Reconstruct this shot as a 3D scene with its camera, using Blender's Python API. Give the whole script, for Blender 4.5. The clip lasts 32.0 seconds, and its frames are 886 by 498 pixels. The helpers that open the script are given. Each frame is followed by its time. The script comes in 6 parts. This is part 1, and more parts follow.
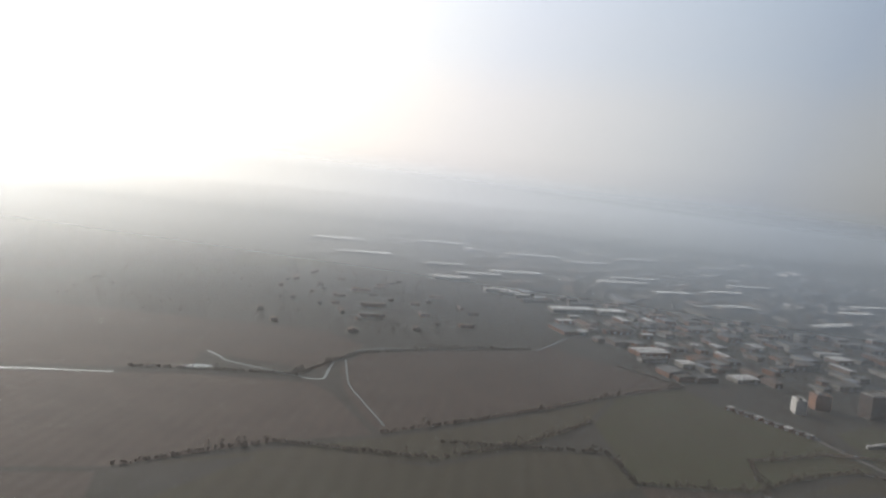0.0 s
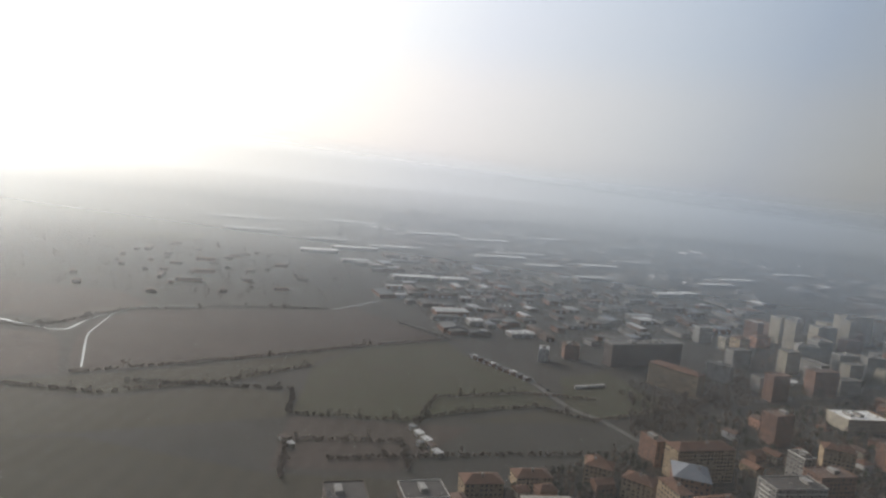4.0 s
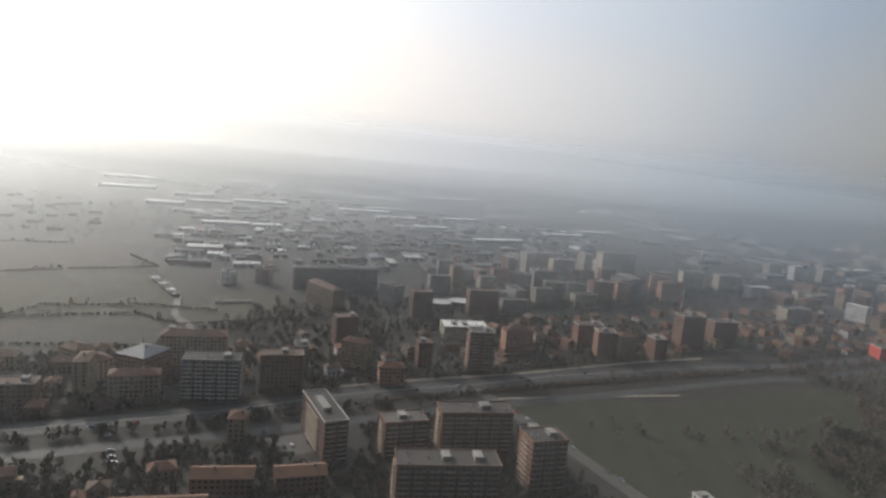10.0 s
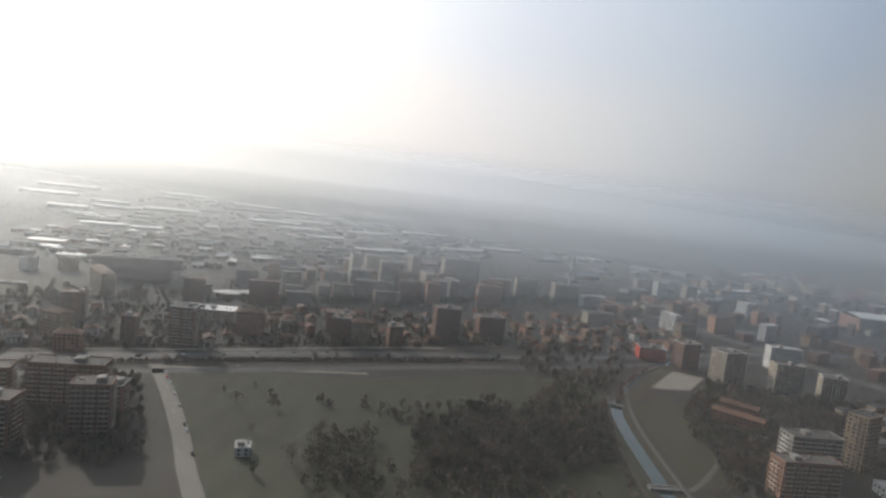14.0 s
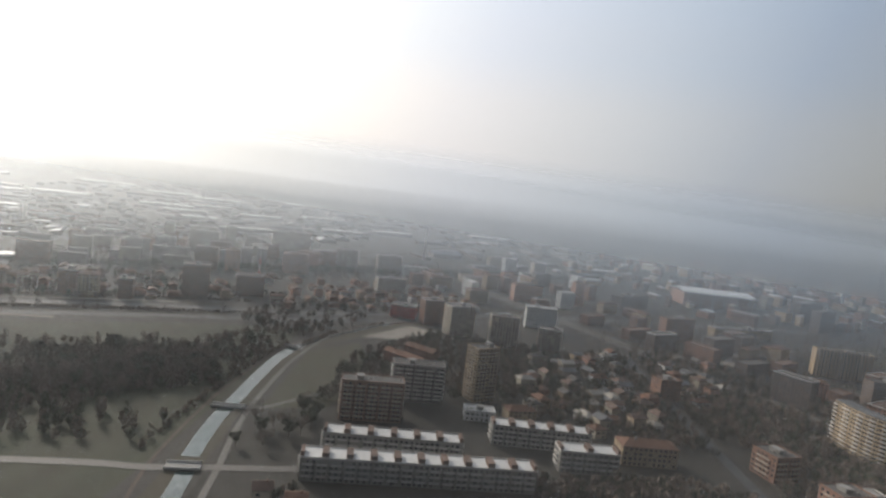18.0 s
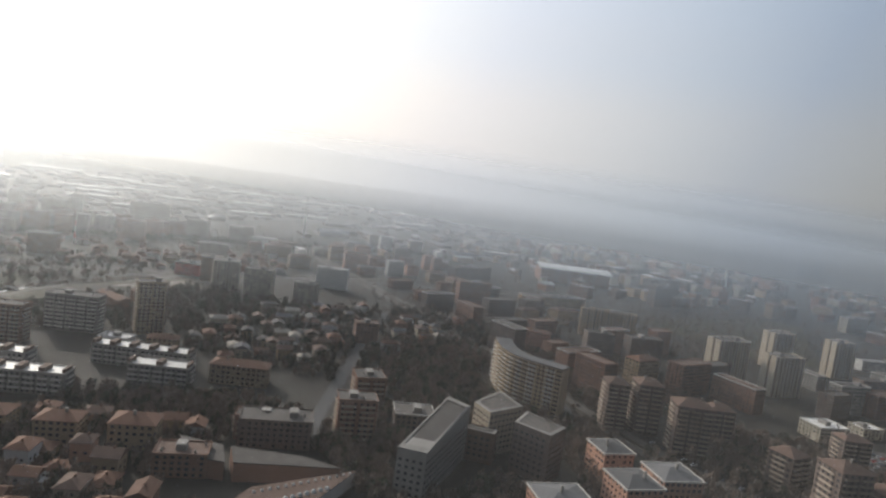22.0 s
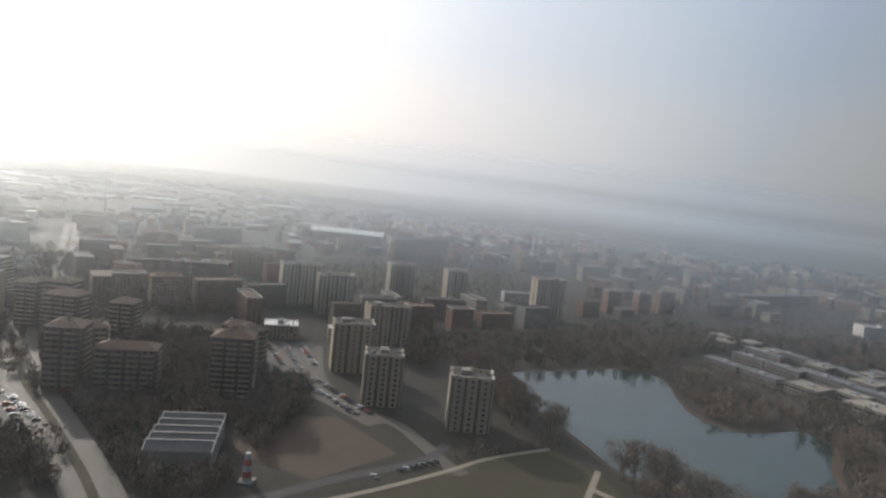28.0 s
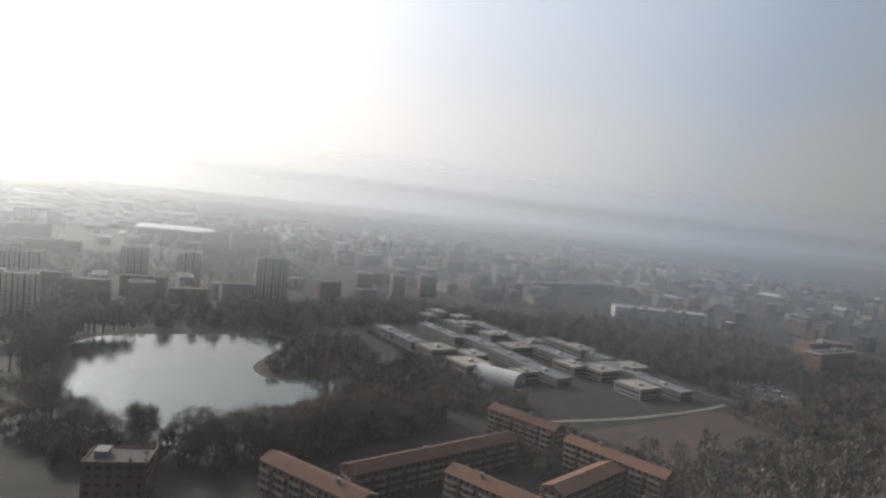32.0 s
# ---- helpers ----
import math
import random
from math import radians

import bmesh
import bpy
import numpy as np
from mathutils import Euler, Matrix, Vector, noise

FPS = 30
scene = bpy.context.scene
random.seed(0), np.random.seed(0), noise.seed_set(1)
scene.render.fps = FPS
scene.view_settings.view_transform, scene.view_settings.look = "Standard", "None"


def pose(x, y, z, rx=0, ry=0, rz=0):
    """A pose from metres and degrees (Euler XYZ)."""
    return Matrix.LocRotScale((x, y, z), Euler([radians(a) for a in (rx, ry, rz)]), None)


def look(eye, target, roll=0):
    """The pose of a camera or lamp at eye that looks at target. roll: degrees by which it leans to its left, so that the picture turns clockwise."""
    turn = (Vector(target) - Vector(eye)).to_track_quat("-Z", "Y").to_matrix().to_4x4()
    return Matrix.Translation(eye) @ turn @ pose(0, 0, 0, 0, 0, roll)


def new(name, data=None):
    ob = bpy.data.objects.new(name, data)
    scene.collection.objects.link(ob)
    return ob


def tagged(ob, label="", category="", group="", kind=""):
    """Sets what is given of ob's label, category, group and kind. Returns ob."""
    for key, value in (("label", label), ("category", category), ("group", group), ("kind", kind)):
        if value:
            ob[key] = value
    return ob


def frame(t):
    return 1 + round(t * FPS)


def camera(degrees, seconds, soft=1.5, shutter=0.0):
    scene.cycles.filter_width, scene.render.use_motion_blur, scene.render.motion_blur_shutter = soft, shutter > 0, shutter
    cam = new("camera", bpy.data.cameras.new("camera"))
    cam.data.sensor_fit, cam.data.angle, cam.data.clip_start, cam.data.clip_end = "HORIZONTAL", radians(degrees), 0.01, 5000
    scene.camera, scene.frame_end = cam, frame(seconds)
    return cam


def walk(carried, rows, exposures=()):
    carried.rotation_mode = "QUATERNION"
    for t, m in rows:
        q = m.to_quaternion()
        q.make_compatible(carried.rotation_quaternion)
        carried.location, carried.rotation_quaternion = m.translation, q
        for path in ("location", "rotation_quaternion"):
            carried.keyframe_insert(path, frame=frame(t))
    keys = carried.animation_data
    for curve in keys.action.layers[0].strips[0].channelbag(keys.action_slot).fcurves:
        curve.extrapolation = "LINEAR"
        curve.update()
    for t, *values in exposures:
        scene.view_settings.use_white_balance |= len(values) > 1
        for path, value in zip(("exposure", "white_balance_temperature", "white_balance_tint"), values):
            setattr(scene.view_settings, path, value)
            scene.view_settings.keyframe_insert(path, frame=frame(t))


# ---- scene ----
SCALE = 0.569
cam = camera(69.13, 32.0, soft=2.4)
# seconds, place in metres, pitch, roll and yaw in degrees
ROWS = [
    (0.0, 0.00, 0.00, 232.69, -5.71, -5.41, 6.16),
    (0.5, 35.00, 0.00, 230.64, -5.73, -5.19, 5.93),
    (1.0, 70.00, 0.00, 228.60, -6.47, -4.91, 5.22),
    (1.5, 105.00, 0.00, 226.57, -6.43, -4.57, 4.34),
    (2.0, 140.00, 0.00, 224.55, -5.55, -4.87, 3.55),
    (2.5, 175.00, 0.00, 222.53, -4.84, -4.85, 3.44),
    (3.0, 210.00, 0.00, 220.53, -5.10, -5.10, 3.87),
    (3.5, 245.00, 0.00, 218.53, -6.14, -5.58, 4.20),
    (5.5, 385.00, 0.00, 210.64, -6.49, -4.91, 3.80),
    (6.0, 420.00, 0.00, 208.70, -6.43, -5.04, 3.68),
    (6.5, 455.00, 0.00, 206.76, -6.33, -5.17, 3.68),
    (7.0, 490.00, 0.00, 204.83, -5.75, -5.50, 3.41),
    (7.5, 525.00, 0.00, 202.90, -4.91, -5.48, 3.33),
    (8.0, 560.00, 0.00, 200.99, -5.28, -5.66, 3.69),
    (8.5, 595.00, 0.00, 199.09, -6.35, -5.59, 4.23),
    (9.0, 630.00, 0.00, 197.20, -7.14, -5.20, 4.54),
    (9.5, 665.00, 0.00, 195.31, -7.86, -5.03, 4.74),
    (10.0, 700.00, 0.00, 193.44, -8.55, -5.10, 4.70),
    (10.5, 735.00, 0.00, 191.57, -8.55, -5.13, 4.27),
    (11.0, 770.00, 0.00, 189.72, -8.36, -5.57, 3.65),
    (11.5, 805.00, 0.00, 187.87, -7.94, -5.63, 3.51),
    (12.0, 840.00, 0.00, 186.03, -7.72, -6.07, 3.58),
    (12.5, 875.00, 0.00, 184.20, -7.56, -6.40, 4.02),
    (13.0, 910.00, 0.00, 182.39, -6.61, -6.55, 4.31),
    (13.5, 945.00, 0.00, 180.58, -5.70, -6.61, 4.73),
    (15.5, 1085.00, 0.00, 173.43, -6.91, -6.95, 5.76),
    (16.0, 1120.00, 0.00, 171.67, -6.50, -6.90, 5.47),
    (16.5, 1155.00, 0.00, 169.91, -6.07, -6.87, 4.99),
    (17.0, 1190.00, 0.00, 168.17, -5.74, -6.80, 4.28),
    (17.5, 1225.00, 0.00, 166.43, -5.75, -6.97, 4.08),
    (18.0, 1260.00, 0.00, 164.70, -5.71, -7.11, 3.75),
    (18.5, 1295.00, 0.00, 162.99, -5.47, -7.13, 3.84),
    (19.0, 1330.00, 0.00, 161.28, -5.16, -7.29, 3.88),
    (19.5, 1365.00, 0.00, 159.58, -4.99, -7.31, 4.30),
    (20.0, 1400.00, 0.00, 157.89, -4.87, -7.54, 4.39),
    (20.5, 1435.00, 0.00, 156.21, -4.83, -7.60, 4.57),
    (21.0, 1470.00, 0.00, 154.54, -4.96, -7.57, 4.51),
    (21.5, 1505.00, 0.00, 152.88, -5.31, -7.67, 4.69),
    (22.0, 1540.00, 0.00, 151.23, -5.66, -7.71, 4.43),
    (22.5, 1575.00, 0.00, 149.58, -5.85, -7.75, 4.41),
    (23.0, 1610.00, 0.00, 147.95, -6.09, -7.29, 4.09),
    (23.5, 1645.00, 0.00, 146.33, -6.34, -6.88, 3.90),
    (24.0, 1680.00, 0.00, 144.71, -6.32, -6.51, 3.65),
    (24.5, 1715.00, 0.00, 143.11, -5.85, -6.10, 3.69),
    (25.0, 1750.00, 0.00, 141.51, -5.20, -5.78, 3.40),
    (25.5, 1785.00, 0.00, 139.92, -4.42, -5.53, 3.23),
    (27.5, 1925.00, 0.00, 133.66, -5.43, -6.21, 3.65),
    (28.0, 1960.00, 0.00, 132.12, -5.50, -6.20, 3.38),
    (28.5, 1995.00, 0.00, 130.59, -5.80, -6.24, 3.59),
    (29.0, 2030.00, 0.00, 129.07, -6.43, -5.98, 3.42),
    (29.5, 2065.00, 0.00, 127.56, -6.80, -5.77, 3.25),
    (30.0, 2100.00, 0.00, 126.05, -7.01, -6.01, 2.79),
    (30.5, 2135.00, 0.00, 124.56, -6.57, -6.09, 2.20),
    (31.0, 2170.00, 0.00, 123.07, -5.42, -5.59, 1.37),
    (31.5, 2205.00, 0.00, 121.60, -4.33, -5.54, 1.14),
    (32.0, 2240.00, 0.00, 120.13, -3.75, -5.81, 1.02),
]
walk(cam, [(t, pose(x * SCALE, y * SCALE, z * SCALE, 90 + pitch, roll, yaw)) for t, x, y, z, pitch, roll, yaw in ROWS])

# ---- world, sun ----
SUN = Vector((-0.641, 0.641, 0.423)).normalized()
world = bpy.data.worlds.new("hazy_sky")
scene.world = world
world.use_nodes = True
wn, wl = world.node_tree.nodes, world.node_tree.links
wn.clear()


def ramp(nodes, stops, mode="EASE"):
    r = nodes.new("ShaderNodeValToRGB")
    r.color_ramp.interpolation = mode
    e = r.color_ramp.elements
    while len(e) < len(stops):
        e.new(0.5)
    for k, (p, c) in enumerate(stops):
        e[k].position = p
        e[k].color = (*c, 1)
    return r


coord = wn.new("ShaderNodeTexCoord")
dot = wn.new("ShaderNodeVectorMath")
dot.operation = "DOT_PRODUCT"
dot.inputs[1].default_value = SUN
wl.new(coord.outputs["Generated"], dot.inputs[0])
half = wn.new("ShaderNodeMapRange")
half.inputs[1].default_value = -1.0
wl.new(dot.outputs["Value"], half.inputs[0])
# brightness of the hazy sky by the angle from the sun, at a twelfth of its value
around = ramp(wn, [(0, (0.0036, 0.0048, 0.0064)), (0.44, (0.0058, 0.0077, 0.0101)), (0.55, (0.0190, 0.0220, 0.0260)), (0.634, (0.0255, 0.0283, 0.0312)), (0.698, (0.0296, 0.0344, 0.0417)), (0.753, (0.0398, 0.0446, 0.0512)), (0.809, (0.0508, 0.0546, 0.0604)), (0.863, (0.0633, 0.0658, 0.0717)), (0.908, (0.0788, 0.0796, 0.0813)), (0.926, (0.0867, 0.0867, 0.0867)), (0.945, (0.1042, 0.1033, 0.1017)), (0.967, (0.135, 0.134, 0.132)), (0.985, (0.24, 0.238, 0.234)), (1, (0.60, 0.59, 0.58))], "LINEAR")
wl.new(half.outputs[0], around.inputs[0])
apart = wn.new("ShaderNodeSeparateXYZ")
wl.new(coord.outputs["Generated"], apart.inputs[0])
low = wn.new("ShaderNodeMapRange")
low.inputs[1].default_value, low.inputs[2].default_value = -0.09, 0.30
wl.new(apart.outputs["Z"], low.inputs[0])
murk = ramp(wn, [(0.0, (0.52, 0.53, 0.54)), (0.10, (0.66, 0.67, 0.67)), (0.18, (0.86, 0.84, 0.81)), (0.23, (0.99, 0.94, 0.88)), (0.31, (1.06, 0.99, 0.92)), (0.385, (1.11, 1.03, 0.95)), (0.54, (1.12, 1.04, 0.96)), (0.795, (1.0, 1.0, 1.0)), (1.0, (0.97, 1.0, 1.03))])
wl.new(low.outputs[0], murk.inputs[0])
haze = wn.new("ShaderNodeMix")
haze.data_type, haze.blend_type = "RGBA", "MULTIPLY"
haze.inputs[0].default_value = 1.0
wl.new(around.outputs[0], haze.inputs[6])
wl.new(murk.outputs[0], haze.inputs[7])
sky = wn.new("ShaderNodeTexSky")
sky.sky_type, sky.sun_disc = "NISHITA", False
sky.sun_elevation, sky.sun_rotation = math.asin(SUN.z), math.atan2(SUN.x, SUN.y)
sky.dust_density, sky.altitude = 4.0, 100
bg_haze, bg_sky, both, out = (wn.new(n) for n in ("ShaderNodeBackground", "ShaderNodeBackground", "ShaderNodeAddShader", "ShaderNodeOutputWorld"))
bg_haze.inputs[1].default_value = 12.0
bg_sky.inputs[1].default_value = 0.012
wl.new(haze.outputs[2], bg_haze.inputs[0])
wl.new(sky.outputs[0], bg_sky.inputs[0])
wl.new(bg_haze.outputs[0], both.inputs[0])
wl.new(bg_sky.outputs[0], both.inputs[1])
wl.new(both.outputs[0], out.inputs[0])

sun = new("sun", bpy.data.lights.new("sun", "SUN"))
sun.data.energy, sun.data.angle, sun.data.color = 3.2, radians(1.5), (1.0, 0.90, 0.77)
sun.matrix_world = look((0, 0, 900), Vector((0, 0, 900)) - SUN)


# ---- materials ----
def material(name, colour, rough=0.85, vary=0.25, size=1.0, coarse=14.0, bump=0.0, tint=0.0, metal=0.0, sheen=0.0, dirt=None, spec=0.18, furrow=0.0):
    """A weathered surface: grain at `size` metres, stains at `coarse` metres, a shift per object of `tint`."""
    m = bpy.data.materials.new(name)
    m.use_nodes = True
    n, l = m.node_tree.nodes, m.node_tree.links
    b = n["Principled BSDF"]
    geo = n.new("ShaderNodeNewGeometry")
    fine, wide = n.new("ShaderNodeTexNoise"), n.new("ShaderNodeTexNoise")
    for tex, s in ((fine, 1 / size / SCALE), (wide, 1 / coarse / SCALE)):
        tex.inputs["Scale"].default_value = s
        tex.inputs["Detail"].default_value = 4
        l.new(geo.outputs["Position"], tex.inputs["Vector"])
    add = n.new("ShaderNodeMath")
    add.operation = "ADD"
    l.new(fine.outputs[0], add.inputs[0])
    l.new(wide.outputs[0], add.inputs[1])
    span = n.new("ShaderNodeMapRange")
    span.inputs[1].default_value, span.inputs[2].default_value = 0.6, 1.4
    l.new(add.outputs[0], span.inputs[0])
    dark = dirt or tuple(c * (1 - vary) for c in colour)
    light = tuple(min(1, c * (1 + vary * 0.6)) for c in colour)
    mix = n.new("ShaderNodeMix")
    mix.data_type = "RGBA"
    mix.inputs[6].default_value, mix.inputs[7].default_value = (*dark, 1), (*light, 1)
    l.new(span.outputs[0], mix.inputs[0])
    last = mix.outputs[2]
    if furrow:
        lines, dim = n.new("ShaderNodeTexWave"), n.new("ShaderNodeMix")
        lines.inputs["Scale"].default_value = 0.3 / furrow / SCALE
        lines.inputs["Distortion"].default_value = 6.0
        lines.inputs["Detail Scale"].default_value = 0.3
        l.new(geo.outputs["Position"], lines.inputs["Vector"])
        dim.data_type, dim.blend_type = "RGBA", "MULTIPLY"
        dim.inputs[0].default_value = 0.16
        l.new(last, dim.inputs[6])
        l.new(lines.outputs[0], dim.inputs[7])
        last = dim.outputs[2]
    if tint:
        info, hsv, val = n.new("ShaderNodeObjectInfo"), n.new("ShaderNodeHueSaturation"), n.new("ShaderNodeMapRange")
        val.inputs[3].default_value, val.inputs[4].default_value = 1 - tint, 1 + tint
        l.new(info.outputs["Random"], val.inputs[0])
        l.new(val.outputs[0], hsv.inputs["Value"])
        l.new(last, hsv.inputs["Color"])
        last = hsv.outputs[0]
    l.new(last, b.inputs["Base Color"])
    b.inputs["Roughness"].default_value = rough
    b.inputs["Metallic"].default_value = metal
    b.inputs["Specular IOR Level"].default_value = spec
    if sheen:
        b.inputs["Sheen Weight"].default_value = sheen
        b.inputs["Sheen Roughness"].default_value = 0.5
    if bump:
        bp = n.new("ShaderNodeBump")
        bp.inputs["Strength"].default_value = bump
        bp.inputs["Distance"].default_value = size * 0.3 * SCALE
        l.new(fine.outputs[0], bp.inputs["Height"])
        l.new(bp.outputs[0], b.inputs["Normal"])
    return m


M = {}
for key, args in dict(
    soil=dict(colour=(0.0377, 0.0344, 0.0287), size=3, coarse=70, vary=0.4),
    plough=dict(colour=(0.0600, 0.0440, 0.0360), size=2, coarse=45, vary=0.3, tint=0.15, furrow=14.0),
    grass=dict(colour=(0.0330, 0.0300, 0.0190), size=2, coarse=40, vary=0.4, tint=0.12, dirt=(0.042, 0.034, 0.022), furrow=18.0),
    lawn=dict(colour=(0.0310, 0.0345, 0.0165), size=1.5, coarse=28, vary=0.4, dirt=(0.040, 0.031, 0.019)),
    park=dict(colour=(0.0255, 0.0320, 0.0165), size=2, coarse=36, vary=0.45, dirt=(0.036, 0.031, 0.019), furrow=22.0),
    asphalt=dict(colour=(0.0369, 0.0369, 0.0394), size=1, coarse=20, vary=0.3, rough=0.75, spec=0.3),
    road=dict(colour=(0.078, 0.069, 0.061), size=1.5, coarse=30, vary=0.25, rough=0.7, spec=0.3),
    path=dict(colour=(0.2376, 0.2068, 0.1672), size=0.8, coarse=12, vary=0.2),
    gravel=dict(colour=(0.2112, 0.1892, 0.1628), size=0.8, coarse=16, vary=0.3),
    court=dict(colour=(0.0697, 0.0492, 0.0385), size=1, coarse=15, vary=0.3),
    town=dict(colour=(0.0295, 0.0271, 0.0221), size=2, coarse=22, vary=0.5),
    brick=dict(colour=(0.215, 0.125, 0.092), size=0.5, coarse=9, vary=0.22, tint=0.22),
    ochre=dict(colour=(0.33, 0.25, 0.165), size=0.5, coarse=9, vary=0.18, tint=0.18),
    salmon=dict(colour=(0.41, 0.235, 0.17), size=0.5, coarse=9, vary=0.16, tint=0.1),
    cream=dict(colour=(0.3780, 0.3375, 0.2700), size=0.5, coarse=9, vary=0.15, tint=0.15),
    tower_wall=dict(colour=(0.40, 0.345, 0.27), size=0.5, coarse=9, vary=0.15, tint=0.12),
    concrete=dict(colour=(0.2550, 0.2422, 0.2253), size=0.5, coarse=10, vary=0.25, tint=0.15),
    # dark walls; also carries painted shade of slabs and of tower recesses
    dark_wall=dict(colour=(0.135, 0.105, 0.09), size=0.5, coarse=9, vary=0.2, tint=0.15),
    white=dict(colour=(0.5400, 0.5310, 0.5130), size=0.6, coarse=10, vary=0.15),
    slab=dict(colour=(0.50, 0.475, 0.44), size=0.5, coarse=6, vary=0.2),
    balcony_paint=dict(colour=(0.36, 0.30, 0.24), size=0.5, coarse=5, vary=0.25, tint=0.15),
    tile=dict(colour=(0.1364, 0.0730, 0.0493), size=0.5, coarse=7, vary=0.35, tint=0.25, bump=0.4),
    tile_brown=dict(colour=(0.115, 0.076, 0.06), size=0.5, coarse=7, vary=0.35, tint=0.25, bump=0.4),
    felt=dict(colour=(0.0897, 0.0819, 0.0764), size=0.8, coarse=7, vary=0.4, tint=0.3),
    roof_grey=dict(colour=(0.1087, 0.1087, 0.1110), size=1.2, coarse=10, vary=0.35, tint=0.4, rough=0.85, spec=0.15),
    roof_blue=dict(colour=(0.1395, 0.1485, 0.1665), size=1.2, coarse=10, vary=0.25, tint=0.15, rough=0.6, spec=0.3),
    roof_gravel=dict(colour=(0.30, 0.27, 0.23), size=0.8, coarse=8, vary=0.3, tint=0.15),
    roof_white=dict(colour=(0.40, 0.39, 0.375), size=1.2, coarse=9, vary=0.25, tint=0.2, rough=0.5, spec=0.4),
    roof_bright=dict(colour=(0.66, 0.64, 0.60), size=1.2, coarse=12, vary=0.15, tint=0.15, rough=0.38, spec=0.6),
    metal=dict(colour=(0.45, 0.46, 0.48), size=1, coarse=10, vary=0.2, rough=0.45, metal=0.7),
    glass=dict(colour=(0.03, 0.037, 0.045), size=3, coarse=10, vary=0.4, rough=0.12, spec=0.5),
    bark=dict(colour=(0.13, 0.105, 0.088), size=0.3, coarse=2, vary=0.3),
    twig=dict(colour=(0.165, 0.131, 0.108), size=0.5, coarse=4, vary=0.35, tint=0.25),
    evergreen=dict(colour=(0.058, 0.064, 0.044), size=0.5, coarse=3, vary=0.4, tint=0.3),
    rubber=dict(colour=(0.03, 0.03, 0.03), size=0.3, coarse=1, vary=0.2),
    red=dict(colour=(0.50, 0.08, 0.06), size=0.5, coarse=8, vary=0.15),
    car_white=dict(colour=(0.75, 0.75, 0.75), size=0.5, coarse=2, vary=0.05, rough=0.25, spec=0.6),
    car_grey=dict(colour=(0.35, 0.36, 0.38), size=0.5, coarse=2, vary=0.05, rough=0.25, spec=0.6),
    car_dark=dict(colour=(0.05, 0.055, 0.07), size=0.5, coarse=2, vary=0.05, rough=0.25, spec=0.6),
    car_red=dict(colour=(0.40, 0.05, 0.04), size=0.5, coarse=2, vary=0.05, rough=0.25, spec=0.6),
).items():
    M[key] = material(key, **args)

def veil_material(name, away, most, near=0.0, index=1.12, lift=-52, rough=0.5, pale=1.0):
    """See-through paling of one upright sheet that imitates haze: clear at the ground, thicker with height up to its
    top, which sinks along the way; what lies farther is seen through more of it.
    """
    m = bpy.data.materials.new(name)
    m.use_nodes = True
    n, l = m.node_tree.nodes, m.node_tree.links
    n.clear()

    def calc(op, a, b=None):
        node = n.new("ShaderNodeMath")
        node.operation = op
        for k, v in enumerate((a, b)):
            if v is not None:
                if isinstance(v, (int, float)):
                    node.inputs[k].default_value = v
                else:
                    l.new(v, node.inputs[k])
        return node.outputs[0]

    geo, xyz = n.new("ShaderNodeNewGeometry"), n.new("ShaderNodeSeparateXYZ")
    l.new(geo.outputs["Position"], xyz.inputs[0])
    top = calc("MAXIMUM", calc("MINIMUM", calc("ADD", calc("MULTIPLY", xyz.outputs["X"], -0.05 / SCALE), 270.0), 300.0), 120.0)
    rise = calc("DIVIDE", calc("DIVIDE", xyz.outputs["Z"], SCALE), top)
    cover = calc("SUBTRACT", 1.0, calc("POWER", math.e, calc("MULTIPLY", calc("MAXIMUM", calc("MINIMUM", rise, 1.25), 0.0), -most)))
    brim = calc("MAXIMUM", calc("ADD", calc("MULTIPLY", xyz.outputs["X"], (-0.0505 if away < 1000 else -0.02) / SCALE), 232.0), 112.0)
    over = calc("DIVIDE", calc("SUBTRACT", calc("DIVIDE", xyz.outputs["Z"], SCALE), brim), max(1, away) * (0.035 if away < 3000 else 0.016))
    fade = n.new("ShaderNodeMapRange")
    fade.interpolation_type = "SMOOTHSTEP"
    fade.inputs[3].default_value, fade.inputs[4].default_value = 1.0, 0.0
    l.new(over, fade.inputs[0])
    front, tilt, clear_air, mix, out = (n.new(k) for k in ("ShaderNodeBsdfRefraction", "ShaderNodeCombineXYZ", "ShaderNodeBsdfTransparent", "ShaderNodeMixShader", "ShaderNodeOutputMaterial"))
    # a tilted normal bends rays up: the sheet's haze glow is taken from the low sky behind it
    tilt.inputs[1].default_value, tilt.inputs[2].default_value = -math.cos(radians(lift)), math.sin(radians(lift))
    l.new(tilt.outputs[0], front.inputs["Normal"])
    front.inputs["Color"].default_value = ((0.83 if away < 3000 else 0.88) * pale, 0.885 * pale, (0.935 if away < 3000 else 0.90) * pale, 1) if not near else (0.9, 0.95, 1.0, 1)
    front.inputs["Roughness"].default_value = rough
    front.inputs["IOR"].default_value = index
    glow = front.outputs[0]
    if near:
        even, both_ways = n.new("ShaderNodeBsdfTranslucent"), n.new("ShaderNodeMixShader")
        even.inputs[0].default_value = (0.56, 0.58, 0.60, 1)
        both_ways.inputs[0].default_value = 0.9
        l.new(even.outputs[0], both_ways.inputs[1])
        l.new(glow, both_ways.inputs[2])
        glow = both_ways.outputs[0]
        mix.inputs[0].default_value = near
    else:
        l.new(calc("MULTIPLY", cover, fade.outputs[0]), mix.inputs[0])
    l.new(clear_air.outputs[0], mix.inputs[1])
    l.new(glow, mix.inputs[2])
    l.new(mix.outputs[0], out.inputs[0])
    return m


